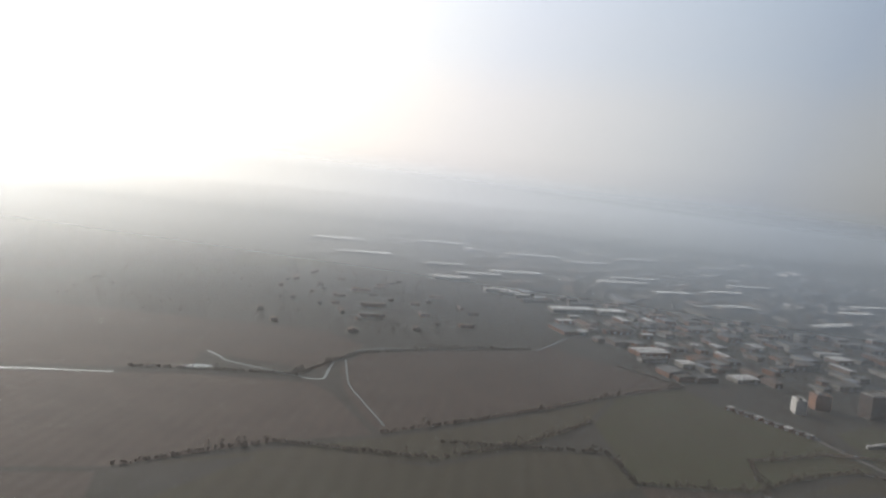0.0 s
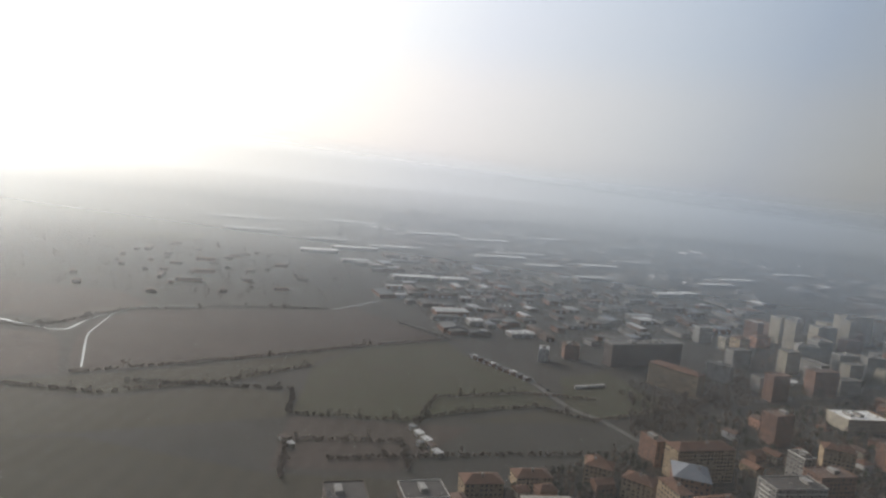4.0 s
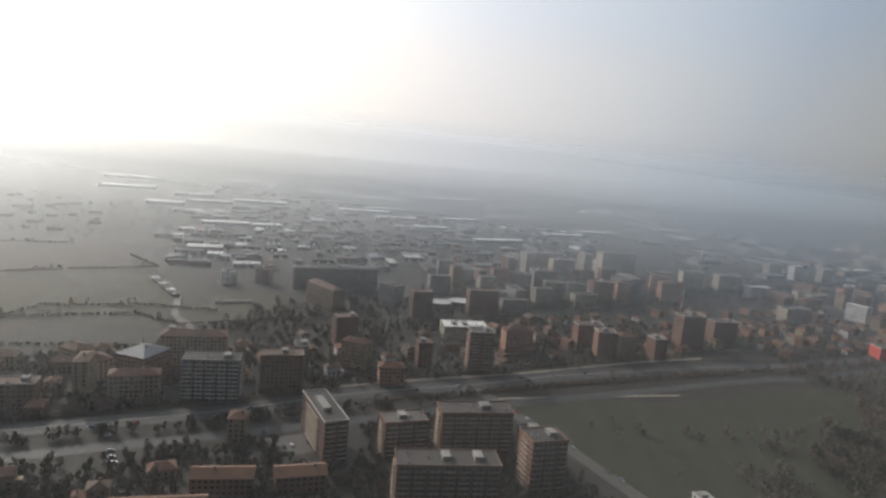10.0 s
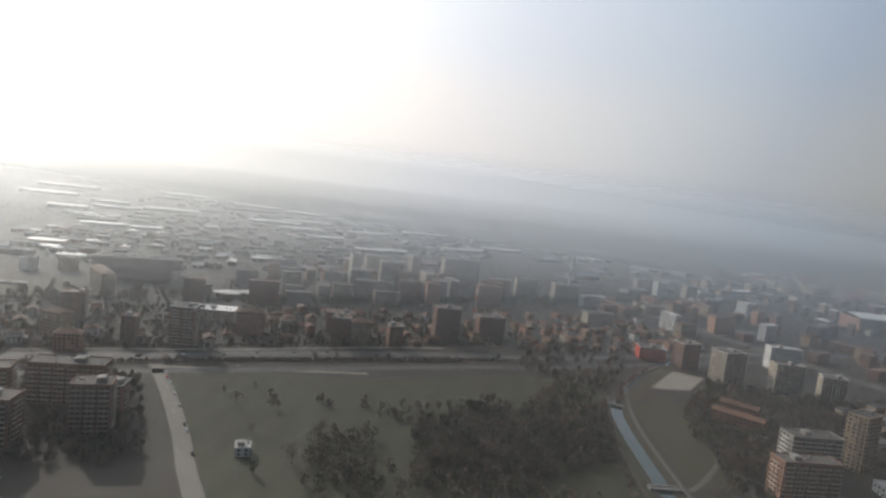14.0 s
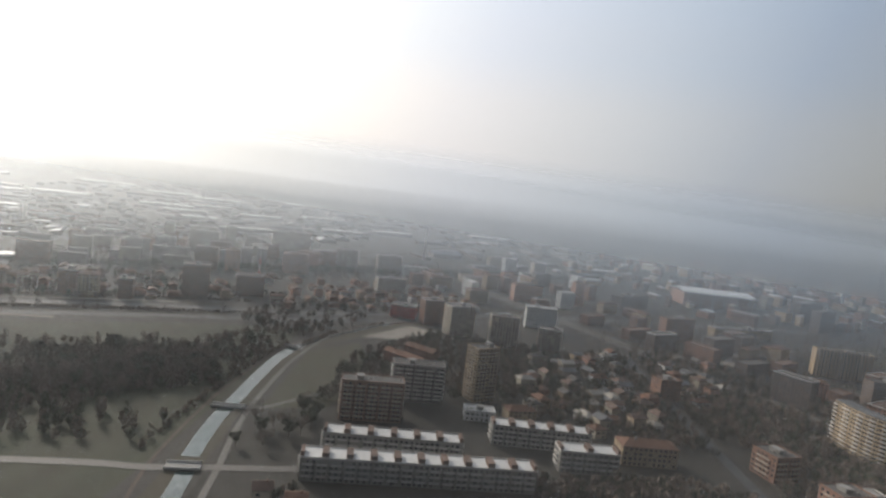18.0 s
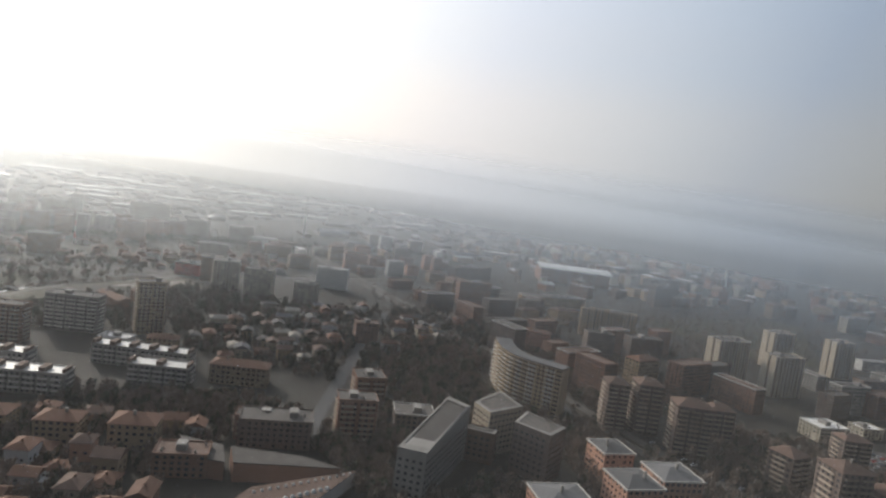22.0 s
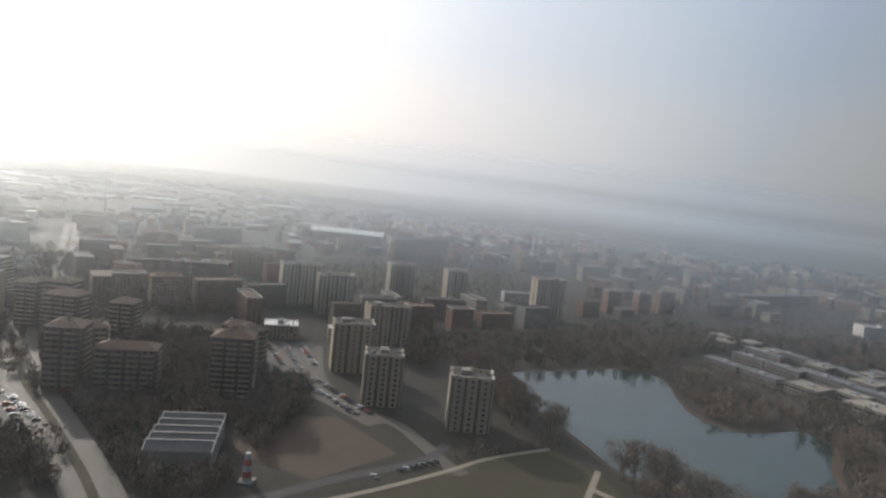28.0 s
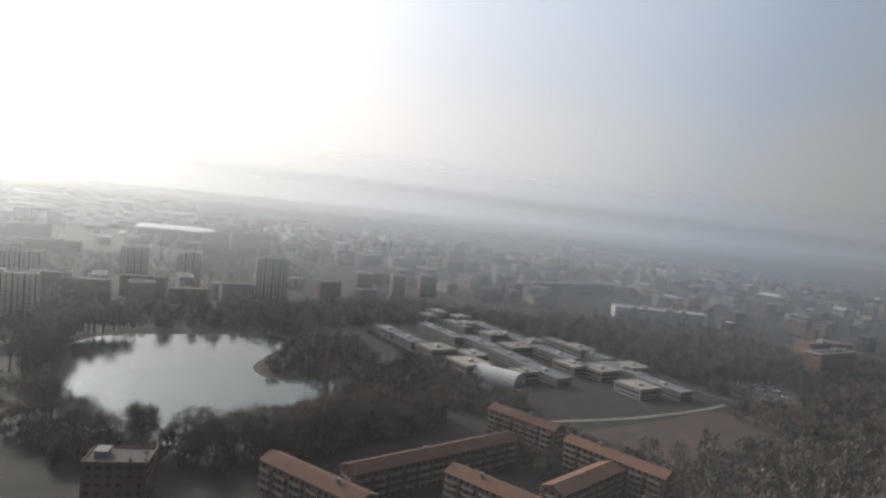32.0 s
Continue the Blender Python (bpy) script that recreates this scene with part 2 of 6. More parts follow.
# Sheets added for haze: distance, thickness, tilt of the normal, paleness.
HAZE_SHEETS = ((300, 0.46, -58, 1.0), (700, 0.44, -55, 1.0), (1500, 0.48, -48, 0.92), (3600, 2.4, -38, 0.63))
for away, most, lift, pale in HAZE_SHEETS:
    M["haze_%d" % away] = veil_material("haze", away, most, lift=lift, pale=pale)
# Even veil before everything, put in for glare of the aircraft window.
M["haze_near"] = veil_material("haze", 0, 0, near=0.12, index=0.66, lift=40, rough=1.0)
M["water"] = material("water", (0.016, 0.036, 0.033), rough=0.08, vary=0.3, size=1.2, coarse=60, bump=0.10, spec=0.5)


# ---- mesh helpers ----
# All sizes below are true metres; SCALE draws the whole place smaller, as the camera may only go 40 m in a second where the aircraft goes 70.
class Build:
    """Collects faces of one mesh."""

    def __init__(self):
        self.v, self.f, self.m = [], [], []

    def face(self, pts, mat=0):
        k = len(self.v)
        self.v += [tuple(p) for p in pts]
        self.f.append(tuple(range(k, k + len(pts))))
        self.m.append(mat)

    def box(self, x0, y0, z0, x1, y1, z1, mat=0, top=None, bottom=True):
        k = len(self.v)
        self.v += [(x0, y0, z0), (x1, y0, z0), (x1, y1, z0), (x0, y1, z0), (x0, y0, z1), (x1, y0, z1), (x1, y1, z1), (x0, y1, z1)]
        fs = [(0, 1, 5, 4), (1, 2, 6, 5), (2, 3, 7, 6), (3, 0, 4, 7), (4, 5, 6, 7)] + ([(3, 2, 1, 0)] if bottom else [])
        for j, q in enumerate(fs):
            self.f.append(tuple(k + a for a in q))
            self.m.append(mat if j != 4 or top is None else top)

    def prism(self, poly, z0, z1, mat=0, top=None):
        n = len(poly)
        k = len(self.v)
        self.v += [(x, y, z0) for x, y in poly] + [(x, y, z1) for x, y in poly]
        for a in range(n):
            b = (a + 1) % n
            self.f.append((k + a, k + b, k + n + b, k + n + a))
            self.m.append(mat)
        self.f.append(tuple(range(k + n, k + 2 * n)))
        self.m.append(mat if top is None else top)
        self.f.append(tuple(range(k + n - 1, k - 1, -1)))
        self.m.append(mat)

    def tube(self, a, b, r0, r1, n=6, mat=0):
        a, b = Vector(a), Vector(b)
        q = (b - a).to_track_quat("Z", "Y")
        k = len(self.v)
        for c, r in ((a, r0), (b, r1)):
            for j in range(n):
                w = 2 * math.pi * j / n
                self.v.append(tuple(c + q @ Vector((r * math.cos(w), r * math.sin(w), 0))))
        for j in range(n):
            i = (j + 1) % n
            self.f.append((k + j, k + i, k + n + i, k + n + j))
            self.m.append(mat)
        self.f.append(tuple(range(k + n, k + 2 * n)))
        self.m.append(mat)

    def add(self, other, x, y, turn, mat=0):
        """Takes in another mesh, moved and turned."""
        k, c, s = len(self.v), math.cos(radians(turn)), math.sin(radians(turn))
        self.v += [(x + px * c - py * s, y + px * s + py * c, pz) for px, py, pz in other.v]
        self.f += [tuple(k + a for a in q) for q in other.f]
        self.m += [mat] * len(other.f)

    def mesh(self, name, mats):
        me = bpy.data.meshes.new(name)
        me.from_pydata([(x * SCALE, y * SCALE, z * SCALE) for x, y, z in self.v], [], self.f)
        for m in mats:
            me.materials.append(M[m])
        if len(mats) > 1:
            me.polygons.foreach_set("material_index", self.m)
        me.update()
        return me


def part(name, b, mats, parent, label="", kind=""):
    ob = new(name, b.mesh(name, mats if isinstance(mats, (list, tuple)) else [mats]))
    ob.parent = parent
    return tagged(ob, label, kind=kind)


def thing(name, x, y, turn=0.0, label="", category="", group="", z=0.0):
    ob = new(name)
    ob.matrix_basis = pose(x * SCALE, y * SCALE, z * SCALE, 0, 0, turn)
    return tagged(ob, label, category, group)


def sheet(name, poly, z, mat, label="", thick=0.0, kind="structure"):
    b = Build()
    if thick:
        b.prism([p for p in poly], z - thick, z)
    else:
        b.face([(x, y, z) for x, y in poly])
    ob = new(name, b.mesh(name, [mat]))
    return tagged(ob, label, name.replace("_", " "), kind=kind)


def ribbon(name, line, width, z, mat, label="", kind="structure"):
    """A strip of even width along a line of points, rounded between them."""
    pts = smooth(line)
    b = Build()
    left, right = [], []
    for k, p in enumerate(pts):
        d = (pts[min(k + 1, len(pts) - 1)] - pts[max(k - 1, 0)]).normalized()
        nrm = Vector((-d.y, d.x))
        left.append(p + nrm * width / 2)
        right.append(p - nrm * width / 2)
    for k in range(len(pts) - 1):
        b.face([(*right[k], z), (*right[k + 1], z), (*left[k + 1], z), (*left[k], z)])
    ob = new(name, b.mesh(name, [mat]))
    return tagged(ob, label, name.replace("_", " "), kind=kind)


def smooth(line, steps=6):
    p = [Vector(q) for q in line]
    if len(p) < 3:
        return p
    out = []
    for k in range(len(p) - 1):
        a, b, c, d = p[max(k - 1, 0)], p[k], p[k + 1], p[min(k + 2, len(p) - 1)]
        for s in range(steps):
            t = s / steps
            out.append(0.5 * (2 * b + (c - a) * t + (2 * a - 5 * b + 4 * c - d) * t * t + (3 * b - a - 3 * c + d) * t ** 3))
    return out + [p[-1]]


def inside(x, y, poly):
    hit = False
    for k in range(len(poly)):
        (x0, y0), (x1, y1) = poly[k], poly[k - 1]
        if (y0 > y) != (y1 > y) and x < (x1 - x0) * (y - y0) / (y1 - y0) + x0:
            hit = not hit
    return hit


# ---- ground, fields, roads, water ----
sheet("ground", [(-11000, -3000), (15000, -3000), (15000, 14000), (-11000, 14000)], 0.0, "soil", "wide flat brownish plain fading into haze")
HIGHWAY = [(157, 209), (323.2, 303.6), (434.4, 364.4), (523.3, 416.8), (606.9, 476.9), (705.3, 531.2), (778.7, 577.3), (864.2, 620), (968.6, 669.6), (1045.1, 698.7), (1175.8, 775.4), (1407.2, 907.9), (1818.3, 1071.9)]
RAIL = [(181.1, 173.1), (347.8, 265.2), (449.9, 330.4), (547.6, 386.2), (657.9, 453.2), (756.8, 509.2), (855.1, 562.8), (963.2, 623.4), (1059.8, 668.8), (1186.7, 746.1), (1406.9, 874.5)]
CANAL = [(1407.8, 964), (1281.2, 841.1), (1180.6, 715.7), (1143.5, 641.8), (1116.8, 585.3), (1106.8, 555.2), (1106.7, 498.6), (1109.1, 428.6), (1111.9, 394.7), (1119.4, 333.9), (1132.3, 196.1)]
AVENUE = [(1259.6, 1084.5), (1344.6, 946.1), (1470.1, 744.7), (1563.6, 589.6), (1626.4, 469.3), (1678.7, 386.7), (1718.8, 336.8), (1759.7, 297.3), (1822.2, 233), (1872.2, 170.9)]
PARK_ROAD = [(700, 521.8), (718, 496.8), (759.7, 438.4), (797.8, 380.6), (828.8, 329.3), (890, 239.1)]
LAKE = [(1989.4, 463.8), (2006.7, 479.6), (2037.5, 495), (2079.9, 518.6), (2105.6, 522.5), (2119.8, 502.8), (2115.4, 450.1), (2117.1, 421.2), (2135.7, 401.3), (2161.4, 407.8), (2182, 416.5), (2191.4, 396.7), (2170.4, 356.4), (2150.8, 309.2), (2118.4, 282.7), (2096.8, 292.1), (2073.8, 309.1), (2047.3, 313.6), (2029.3, 356.4), (2005.2, 405.2), (1986, 434.8)]
TOWN = [(299.7, 317.8), (448.7, 531.7), (557.6, 651.2), (596.9, 796.4), (327.2, 852.1), (230.4, 908.4), (135.8, 1094), (-7.9, 1716.7), (-392.6, 2278), (33.8, 3097.9), (1069.7, 2659.7), (2839, 2689.3), (3949.6, 2698.1), (3071.3, 595.9), (2505.7, 189.9), (2217.5, 86.8), (1141.7, 79.1), (1125, 601.9), (1018, 608.1), (702.1, 473.4), (775.3, 338), (564, 47.7)]
sheet("town_ground", TOWN, 0.02, "town", "dark ground of yards, shrubs and pavements between buildings")
sheet("ploughed_field", [(-96.7, 566.1), (-7.8, 634.8), (75.9, 704.6), (148, 774.1), (246.9, 848.9), (76.6, 991), (53.8, 947.6), (-73.2, 888), (-176.6, 823.3), (-186.3, 753.6), (-160.4, 671.5), (-125.9, 609.9)], 0.03, "plough", "large reddish ploughed field inside the river bend")
sheet("ploughed_field", [(-868.4, 589.2), (-535.7, 586.3), (-333.3, 658.9), (-200.7, 681.2), (-167.4, 654.4), (-103.3, 560.7), (-181.7, 517.7), (-277.6, 435.8), (-695.2, 303.3)], 0.03, "plough", "broad bare ploughed field below the channel")
sheet("ploughed_field", [(-550.3, 605.3), (-340.3, 682.2), (-364.8, 746.9), (-204.8, 730.5), (-180, 862.5), (-258.5, 925.9), (-764.6, 885.7)], 0.03, "plough", "brown field beyond the water channel")
sheet("meadow", [(-270.7, 439.1), (-179.4, 488.2), (-40.6, 520.6), (43.4, 585.2), (101, 660.8), (140.8, 759), (4.3, 628.5), (-93.7, 557.3)], 0.06, "grass", "narrow strip of winter meadow")
sheet("meadow", [(-246.5, 363.7), (-186.8, 356.2), (-6.5, 448.4), (127.3, 524.2), (112, 581.8), (42.9, 576.3), (-40, 511.7), (-174.5, 501.4)], 0.04, "grass", "dull green field with a ragged edge")
sheet("meadow", [(129, 534.3), (227.3, 545.1), (278.9, 586.1), (348.3, 621.1), (371.9, 632.7), (342.5, 704.6), (278.4, 769.8), (244, 838.8), (148.6, 765.1), (110, 664.4)], 0.04, "lawn", "green meadow beside the country road")
sheet("meadow", [(274.8, 558.4), (405, 596), (388.7, 621.9), (352.2, 613.4)], 0.05, "grass", "small green field corner")
sheet("meadow", [(410.1, 608.4), (504, 663.9), (445.1, 779.5), (382.6, 732.8), (380.6, 642.3)], 0.04, "lawn", "green sports meadow before the apartment slabs")
sheet("ploughed_field", [(144.9, 427.7), (235.3, 450.3), (286.8, 550.3), (227.6, 540), (129.4, 527.9)], 0.04, "plough", "small dark ploughed plot by the farm")
sheet("ploughed_field", [(-694.5, 296.4), (-281.5, 425.1), (-251.9, 356.7), (-363.7, 207.7), (-695.7, 248.3)], 0.05, "plough", "bare field with faint furrows")
sheet("meadow", [(-245.5, 350.9), (-351.2, 202.9), (-141.5, 198.3), (154, 270.2), (247.5, 437), (145.3, 421.3), (-5.9, 439.5)], 0.03, "grass", "pale winter meadow")
sheet("park_lawn", [(728, 498.7), (767.6, 518.2), (878, 537.8), (1017.7, 619.7), (1092.5, 640.3), (1097.6, 535.2), (1100.5, 343.1), (1102.3, 172.5), (926.2, 166.5), (839.5, 312.2)], 0.04, "park", "wide winter meadow of the city park")
sheet("meadow", [(1119.2, 568.2), (1128.2, 415.7), (1169.5, 431.6), (1189, 531.5), (1156.5, 617.3)], 0.04, "lawn", "grass plot beside the canal bend")
sheet("park_lawn", [(1918.7, 253.2), (1937.3, 266.8), (1960.1, 291.9), (1982.9, 314.8), (2014.5, 333.6), (2034.4, 308.1), (2046.5, 274.1), (2058.5, 242.1), (2068.3, 206.3), (2038.3, 163.4), (1942, 162), (1890.8, 191.4)], 0.04, "lawn", "mown park lawn beside the lake")
sheet("dirt_yard", [(2324.5, 364.2), (2373.9, 393.1), (2428.3, 435.7), (2474.7, 427.1), (2422.1, 361.1), (2366.9, 328.4)], 0.04, "court", "brown bare field behind the red-roofed blocks")
ribbon("footpath", [(2306.9, 374.9), (2319.3, 379.4), (2366.1, 400.1), (2420.5, 433.9), (2446.4, 454.8)], 3, 0.12, "gravel", "pale path round the brown field")
sheet("meadow", [(1880.2, 748.5), (1947.2, 771.1), (2068, 1072), (2032.4, 1108), (1752.5, 912.8)], 0.04, "lawn", "green open strip behind the towers")
sheet("dirt_yard", [(1849.6, 328.3), (1895, 342.3), (1933.8, 304), (1901.3, 265.3), (1859.6, 283.2)], 0.04, "court", "reddish bare earth yard")
sheet("gravel_yard", [(1153, 643.6), (1195.4, 723.9), (1226, 710.6), (1193.9, 653.7)], 0.05, "gravel", "pale gravel yard at the canal bend")
sheet("ball_court", [(1556.2, 753.1), (1602.1, 819.6), (1624.3, 756.7), (1585.5, 720.8)], 0.04, "gravel", "pale sports ground")
sheet("parking_lot", [(1793.1, 469), (1840.9, 493.4), (1855.3, 460.6), (1866.9, 410.5), (1881.4, 386.1), (1920.4, 341.5), (1913.6, 333.9), (1891, 354.3), (1863.6, 376.1), (1836.2, 404.3), (1814.3, 436.5)], 0.05, "road", "car park between the towers")
sheet("parking_lot", [(572, 353.3), (611.6, 380.5), (601.3, 405.5), (557.1, 378.6)], 0.05, "road", "car park beside the brick blocks")

FIELDS = random.Random(77)
for k in range(90):
    left = k % 2
    fx, fy = (FIELDS.uniform(-3600, 0), FIELDS.uniform(1050, 5000)) if left else (FIELDS.uniform(900, 6000), FIELDS.uniform(2350, 6000))
    if left and fx > -520 and fy < 1700:
        continue
    fw, fd, fa = FIELDS.uniform(90, 420), FIELDS.uniform(60, 200), radians(FIELDS.choice((12, 18, 24, 100, 108)))
    corners = [(fx + px * math.cos(fa) - py * math.sin(fa), fy + px * math.sin(fa) + py * math.cos(fa)) for px, py in ((0, 0), (fw, FIELDS.uniform(-20, 20)), (fw + FIELDS.uniform(-30, 30), fd), (FIELDS.uniform(-30, 30), fd))]
    if FIELDS.random() < 0.5:
        sheet("meadow", corners, 0.05 + 0.004 * k, "lawn", "far green winter field in the haze")
    else:
        sheet("ploughed_field", corners, 0.05 + 0.004 * k, "plough", "far bare brown field in the haze")
ribbon("rail_track", [(600, 722), (786, 838), (1009, 1026), (1317, 1245), (1600, 1450)], 9, 0.1, "asphalt", "far railway line on a low bank")
ribbon("highway", HIGHWAY, 20, 0.14, "asphalt", "dark dual carriageway beside a railway bed")
ribbon("slip_road", [(593.8, 489.6), (651.3, 524.1), (745.2, 573.4), (871, 651.4), (939.6, 685.9)], 5, 0.2, "gravel", "pale concrete slip road above the highway")
ribbon("highway_verge", [(410.9, 377.7), (522.3, 436.9), (610.5, 496.4), (720.9, 562.8), (874.2, 655.8), (983, 703.5)], 9, 0.07, "grass", "grassy highway verge")
ribbon("highway_median", HIGHWAY, 1.6, 0.30, "gravel", "pale central reservation of the highway")
ribbon("rail_track", RAIL, 12, 0.10, "asphalt", "dark railway bed beside the highway")
sheet("parking_lot", [(1685, 373.1), (1705, 345.6), (1739.9, 319.5), (1776.1, 287.4), (1766.1, 265.5), (1728.7, 258.7), (1701.7, 298.7), (1682.3, 345.7)], 0.06, "asphalt", "car park along the avenue")
ribbon("avenue", AVENUE, 22, 0.12, "road", "broad straight avenue between apartment blocks")
ribbon("avenue_median", AVENUE, 4, 0.2, "grass", "grassy strip in the middle of the avenue")
ribbon("park_road", PARK_ROAD, 11, 0.10, "road", "straight park road with parked cars")
ribbon("street", [(296.6, 777.7), (347, 706.9), (381, 634.8), (410.3, 605.9), (448, 544.2)], 7, 0.08, "road", "country road towards the housing estate")
ribbon("street", [(1441.3, 727.6), (1442.8, 589), (1449.5, 436.6), (1455, 337.8)], 9, 0.08, "asphalt", "residential street under bare trees")
ribbon("street", [(1847.9, 482.9), (1869.5, 405.4), (1900.4, 361.8), (1931.1, 339.3), (1956.2, 301.7), (1967.2, 289.8)], 8, 0.08, "road", "access road round the towers")
ribbon("street", [(2382.4, 596.9), (2419.6, 539.3), (2437.3, 491.1), (2461.6, 462.5), (2476.7, 437.9), (2513.1, 404), (2553.5, 359)], 7, 0.08, "asphalt", "street along the office garden")
ribbon("footpath", [(2011.9, 334.6), (1979.2, 312), (1960.2, 292.8), (1935.6, 269.7), (1916, 253.3), (1903.9, 243.5)], 3, 0.09, "path", "pale gravel path along the lawn")
ribbon("footpath", [(1961.7, 197), (1978.2, 206.9), (2000.9, 229.3), (2008, 256.4), (2018.7, 270.7), (2027.3, 293.8), (2033.9, 313.9)], 3.2, 0.09, "path", "winding pale park path")
ribbon("footpath", [(2027.2, 291.8), (2042.4, 279), (2049.8, 269.2), (2061.2, 242.1), (2070.4, 222.6), (2084, 181.9)], 4, 0.10, "path", "pale path beside the pavilion")
ribbon("footpath", [(2003.7, 231.2), (2020.8, 235.9), (2040.1, 245.3), (2048.9, 269.3)], 3, 0.11, "path", "curving pale park path")
ribbon("footpath", [(1992.5, 197.2), (2020.2, 213.7), (2057.5, 240.2)], 3, 0.12, "path", "pale cross path over the lawn")
ribbon("footpath", [(712.3, 497), (730, 505.8), (801.7, 531.8), (843.4, 547), (881.7, 559.9)], 3.5, 0.09, "path", "pale path along the park edge")
ribbon("footpath", [(1916.8, 251.3), (1930.3, 236.4), (1945.5, 222.5), (1966.1, 197)], 3, 0.13, "path", "pale path across the lawn")
ribbon("street", [(1874.8, 236.9), (1892.5, 250.6), (1912.3, 270.1), (1947.1, 299.9), (1957.3, 323.1)], 6, 0.15, "asphalt", "access road with parked cars beside the lawn")
ribbon("street", [(2520.1, 414.9), (2472.3, 364.2), (2426.1, 314.9), (2391.7, 284.6), (2348.3, 229.5)], 8, 0.17, "asphalt", "street through the bare woods")
sheet("parking_lot", [(2476.3, 535.6), (2540.9, 555.9), (2513.3, 463.9), (2484, 443.7), (2463.5, 482.2)], 0.05, "asphalt", "car park under bare trees")
ribbon("footpath", [(2173.7, 584.3), (2199.5, 533), (2228, 483.2), (2247.9, 443.2), (2259.3, 413.3)], 2.5, 0.09, "court", "earth path beside the office pavilions")
ribbon("canal_bank", CANAL, 17, 0.05, "grass", "weedy banks of the canal")
ribbon("canal_water", [(1118.4, 331.7), (1112.5, 365.5), (1108.6, 399.3), (1107, 430.9), (1104.1, 472.7), (1102.3, 512.3), (1102.7, 546.3), (1105.5, 568.9)], 10, 0.13, "water", "straight canal with slow pale water")
ribbon("canal_water", [(1105.5, 568.9), (1114.5, 597.9), (1134.9, 646.9), (1180.5, 730.5), (1281.2, 852.4), (1408, 975.3)], 5, 0.12, "water", "narrow dark canal beyond the bend")
ribbon("canal_water", [(1131.9, 275.4), (1126.2, 304.7), (1123.9, 315.9)], 9, 0.12, "water", "canal before the road crossing")
ribbon("footpath", [(1112.4, 275.3), (1103.2, 314.8), (1096.8, 364.6), (1091.9, 448.2), (1096.2, 552.3), (1114.2, 619.6), (1175, 749.2)], 2.2, 0.15, "court", "trodden earth path on the canal bank")
ribbon("canal_lane", [(1145.3, 275.5), (1138.3, 319.2), (1125.6, 384.4), (1119.3, 444), (1115.6, 534.4), (1124.6, 627), (1151.3, 689.2), (1186.7, 741.5), (1228.7, 777.2)], 3.6, 0.14, "road", "dusty lane beside the canal")
ribbon("street", [(994.9, 288.7), (1073.2, 308.1), (1102.2, 312.6), (1134.1, 322.6), (1164.8, 331.4), (1201.6, 342.2), (1282.9, 352.2)], 7, 0.24, "road", "road crossing the canal")
ribbon("street", [(1125.1, 412.4), (1132.3, 420.1), (1147.5, 443.3), (1164.7, 476.4), (1178.6, 531.8)], 4, 0.16, "road", "lane past the canal bridge")
ribbon("river_water", [(-1121.6, 615.5), (-774.4, 541.8), (-536.9, 598.3), (-469, 618.5), (-404.9, 635.9)], 2.6, 0.08, "water", "straight water channel through the fields")
STREAM = [(-358.1, 754), (-333.1, 737.1), (-318.3, 723.6), (-273.3, 710.8), (-230, 700.4), (-198.4, 696.9), (-192, 706.4), (-195.6, 734.9), (-198.5, 770.1), (-191.7, 803.1), (-183.6, 834.9), (-166, 853.8), (-123.3, 874.4), (-76.1, 894.5), (-26.5, 913.9)]
ribbon("river_water", [(60.5, 952.6), (81.3, 992.1), (101.8, 1036.9), (176.7, 1215.2)], 3, 0.09, "water", "stream along the first sheds")
ribbon("river_water", STREAM, 3.0, 0.09, "water", "winding stream with pale water")
ribbon("river_water", [(-187.9, 786.2), (-172.6, 733.4), (-158.3, 689.8), (-129.4, 639.3), (-96.8, 584.1)], 1.8, 0.10, "water", "ditch along the field edge")
sheet("pond_water", [(-355.9, 678.4), (-324.5, 683.4), (-320.8, 696.9), (-343, 697.9)], 0.09, "water", "small bright pond in the fields")
lake_line = [tuple(p) for p in smooth(LAKE + LAKE[:1])[:-1]]
bank = [(x + 5 * (x - 2086) / max(1, math.hypot(x - 2086, y - 403)), y + 5 * (y - 403) / max(1, math.hypot(x - 2086, y - 403))) for x, y in lake_line]
sheet("lake_bank", bank, 0.06, "court", "trodden earth bank round the lake")
sheet("lake_water", lake_line, 0.12, "water", "calm dark green lake in the park")

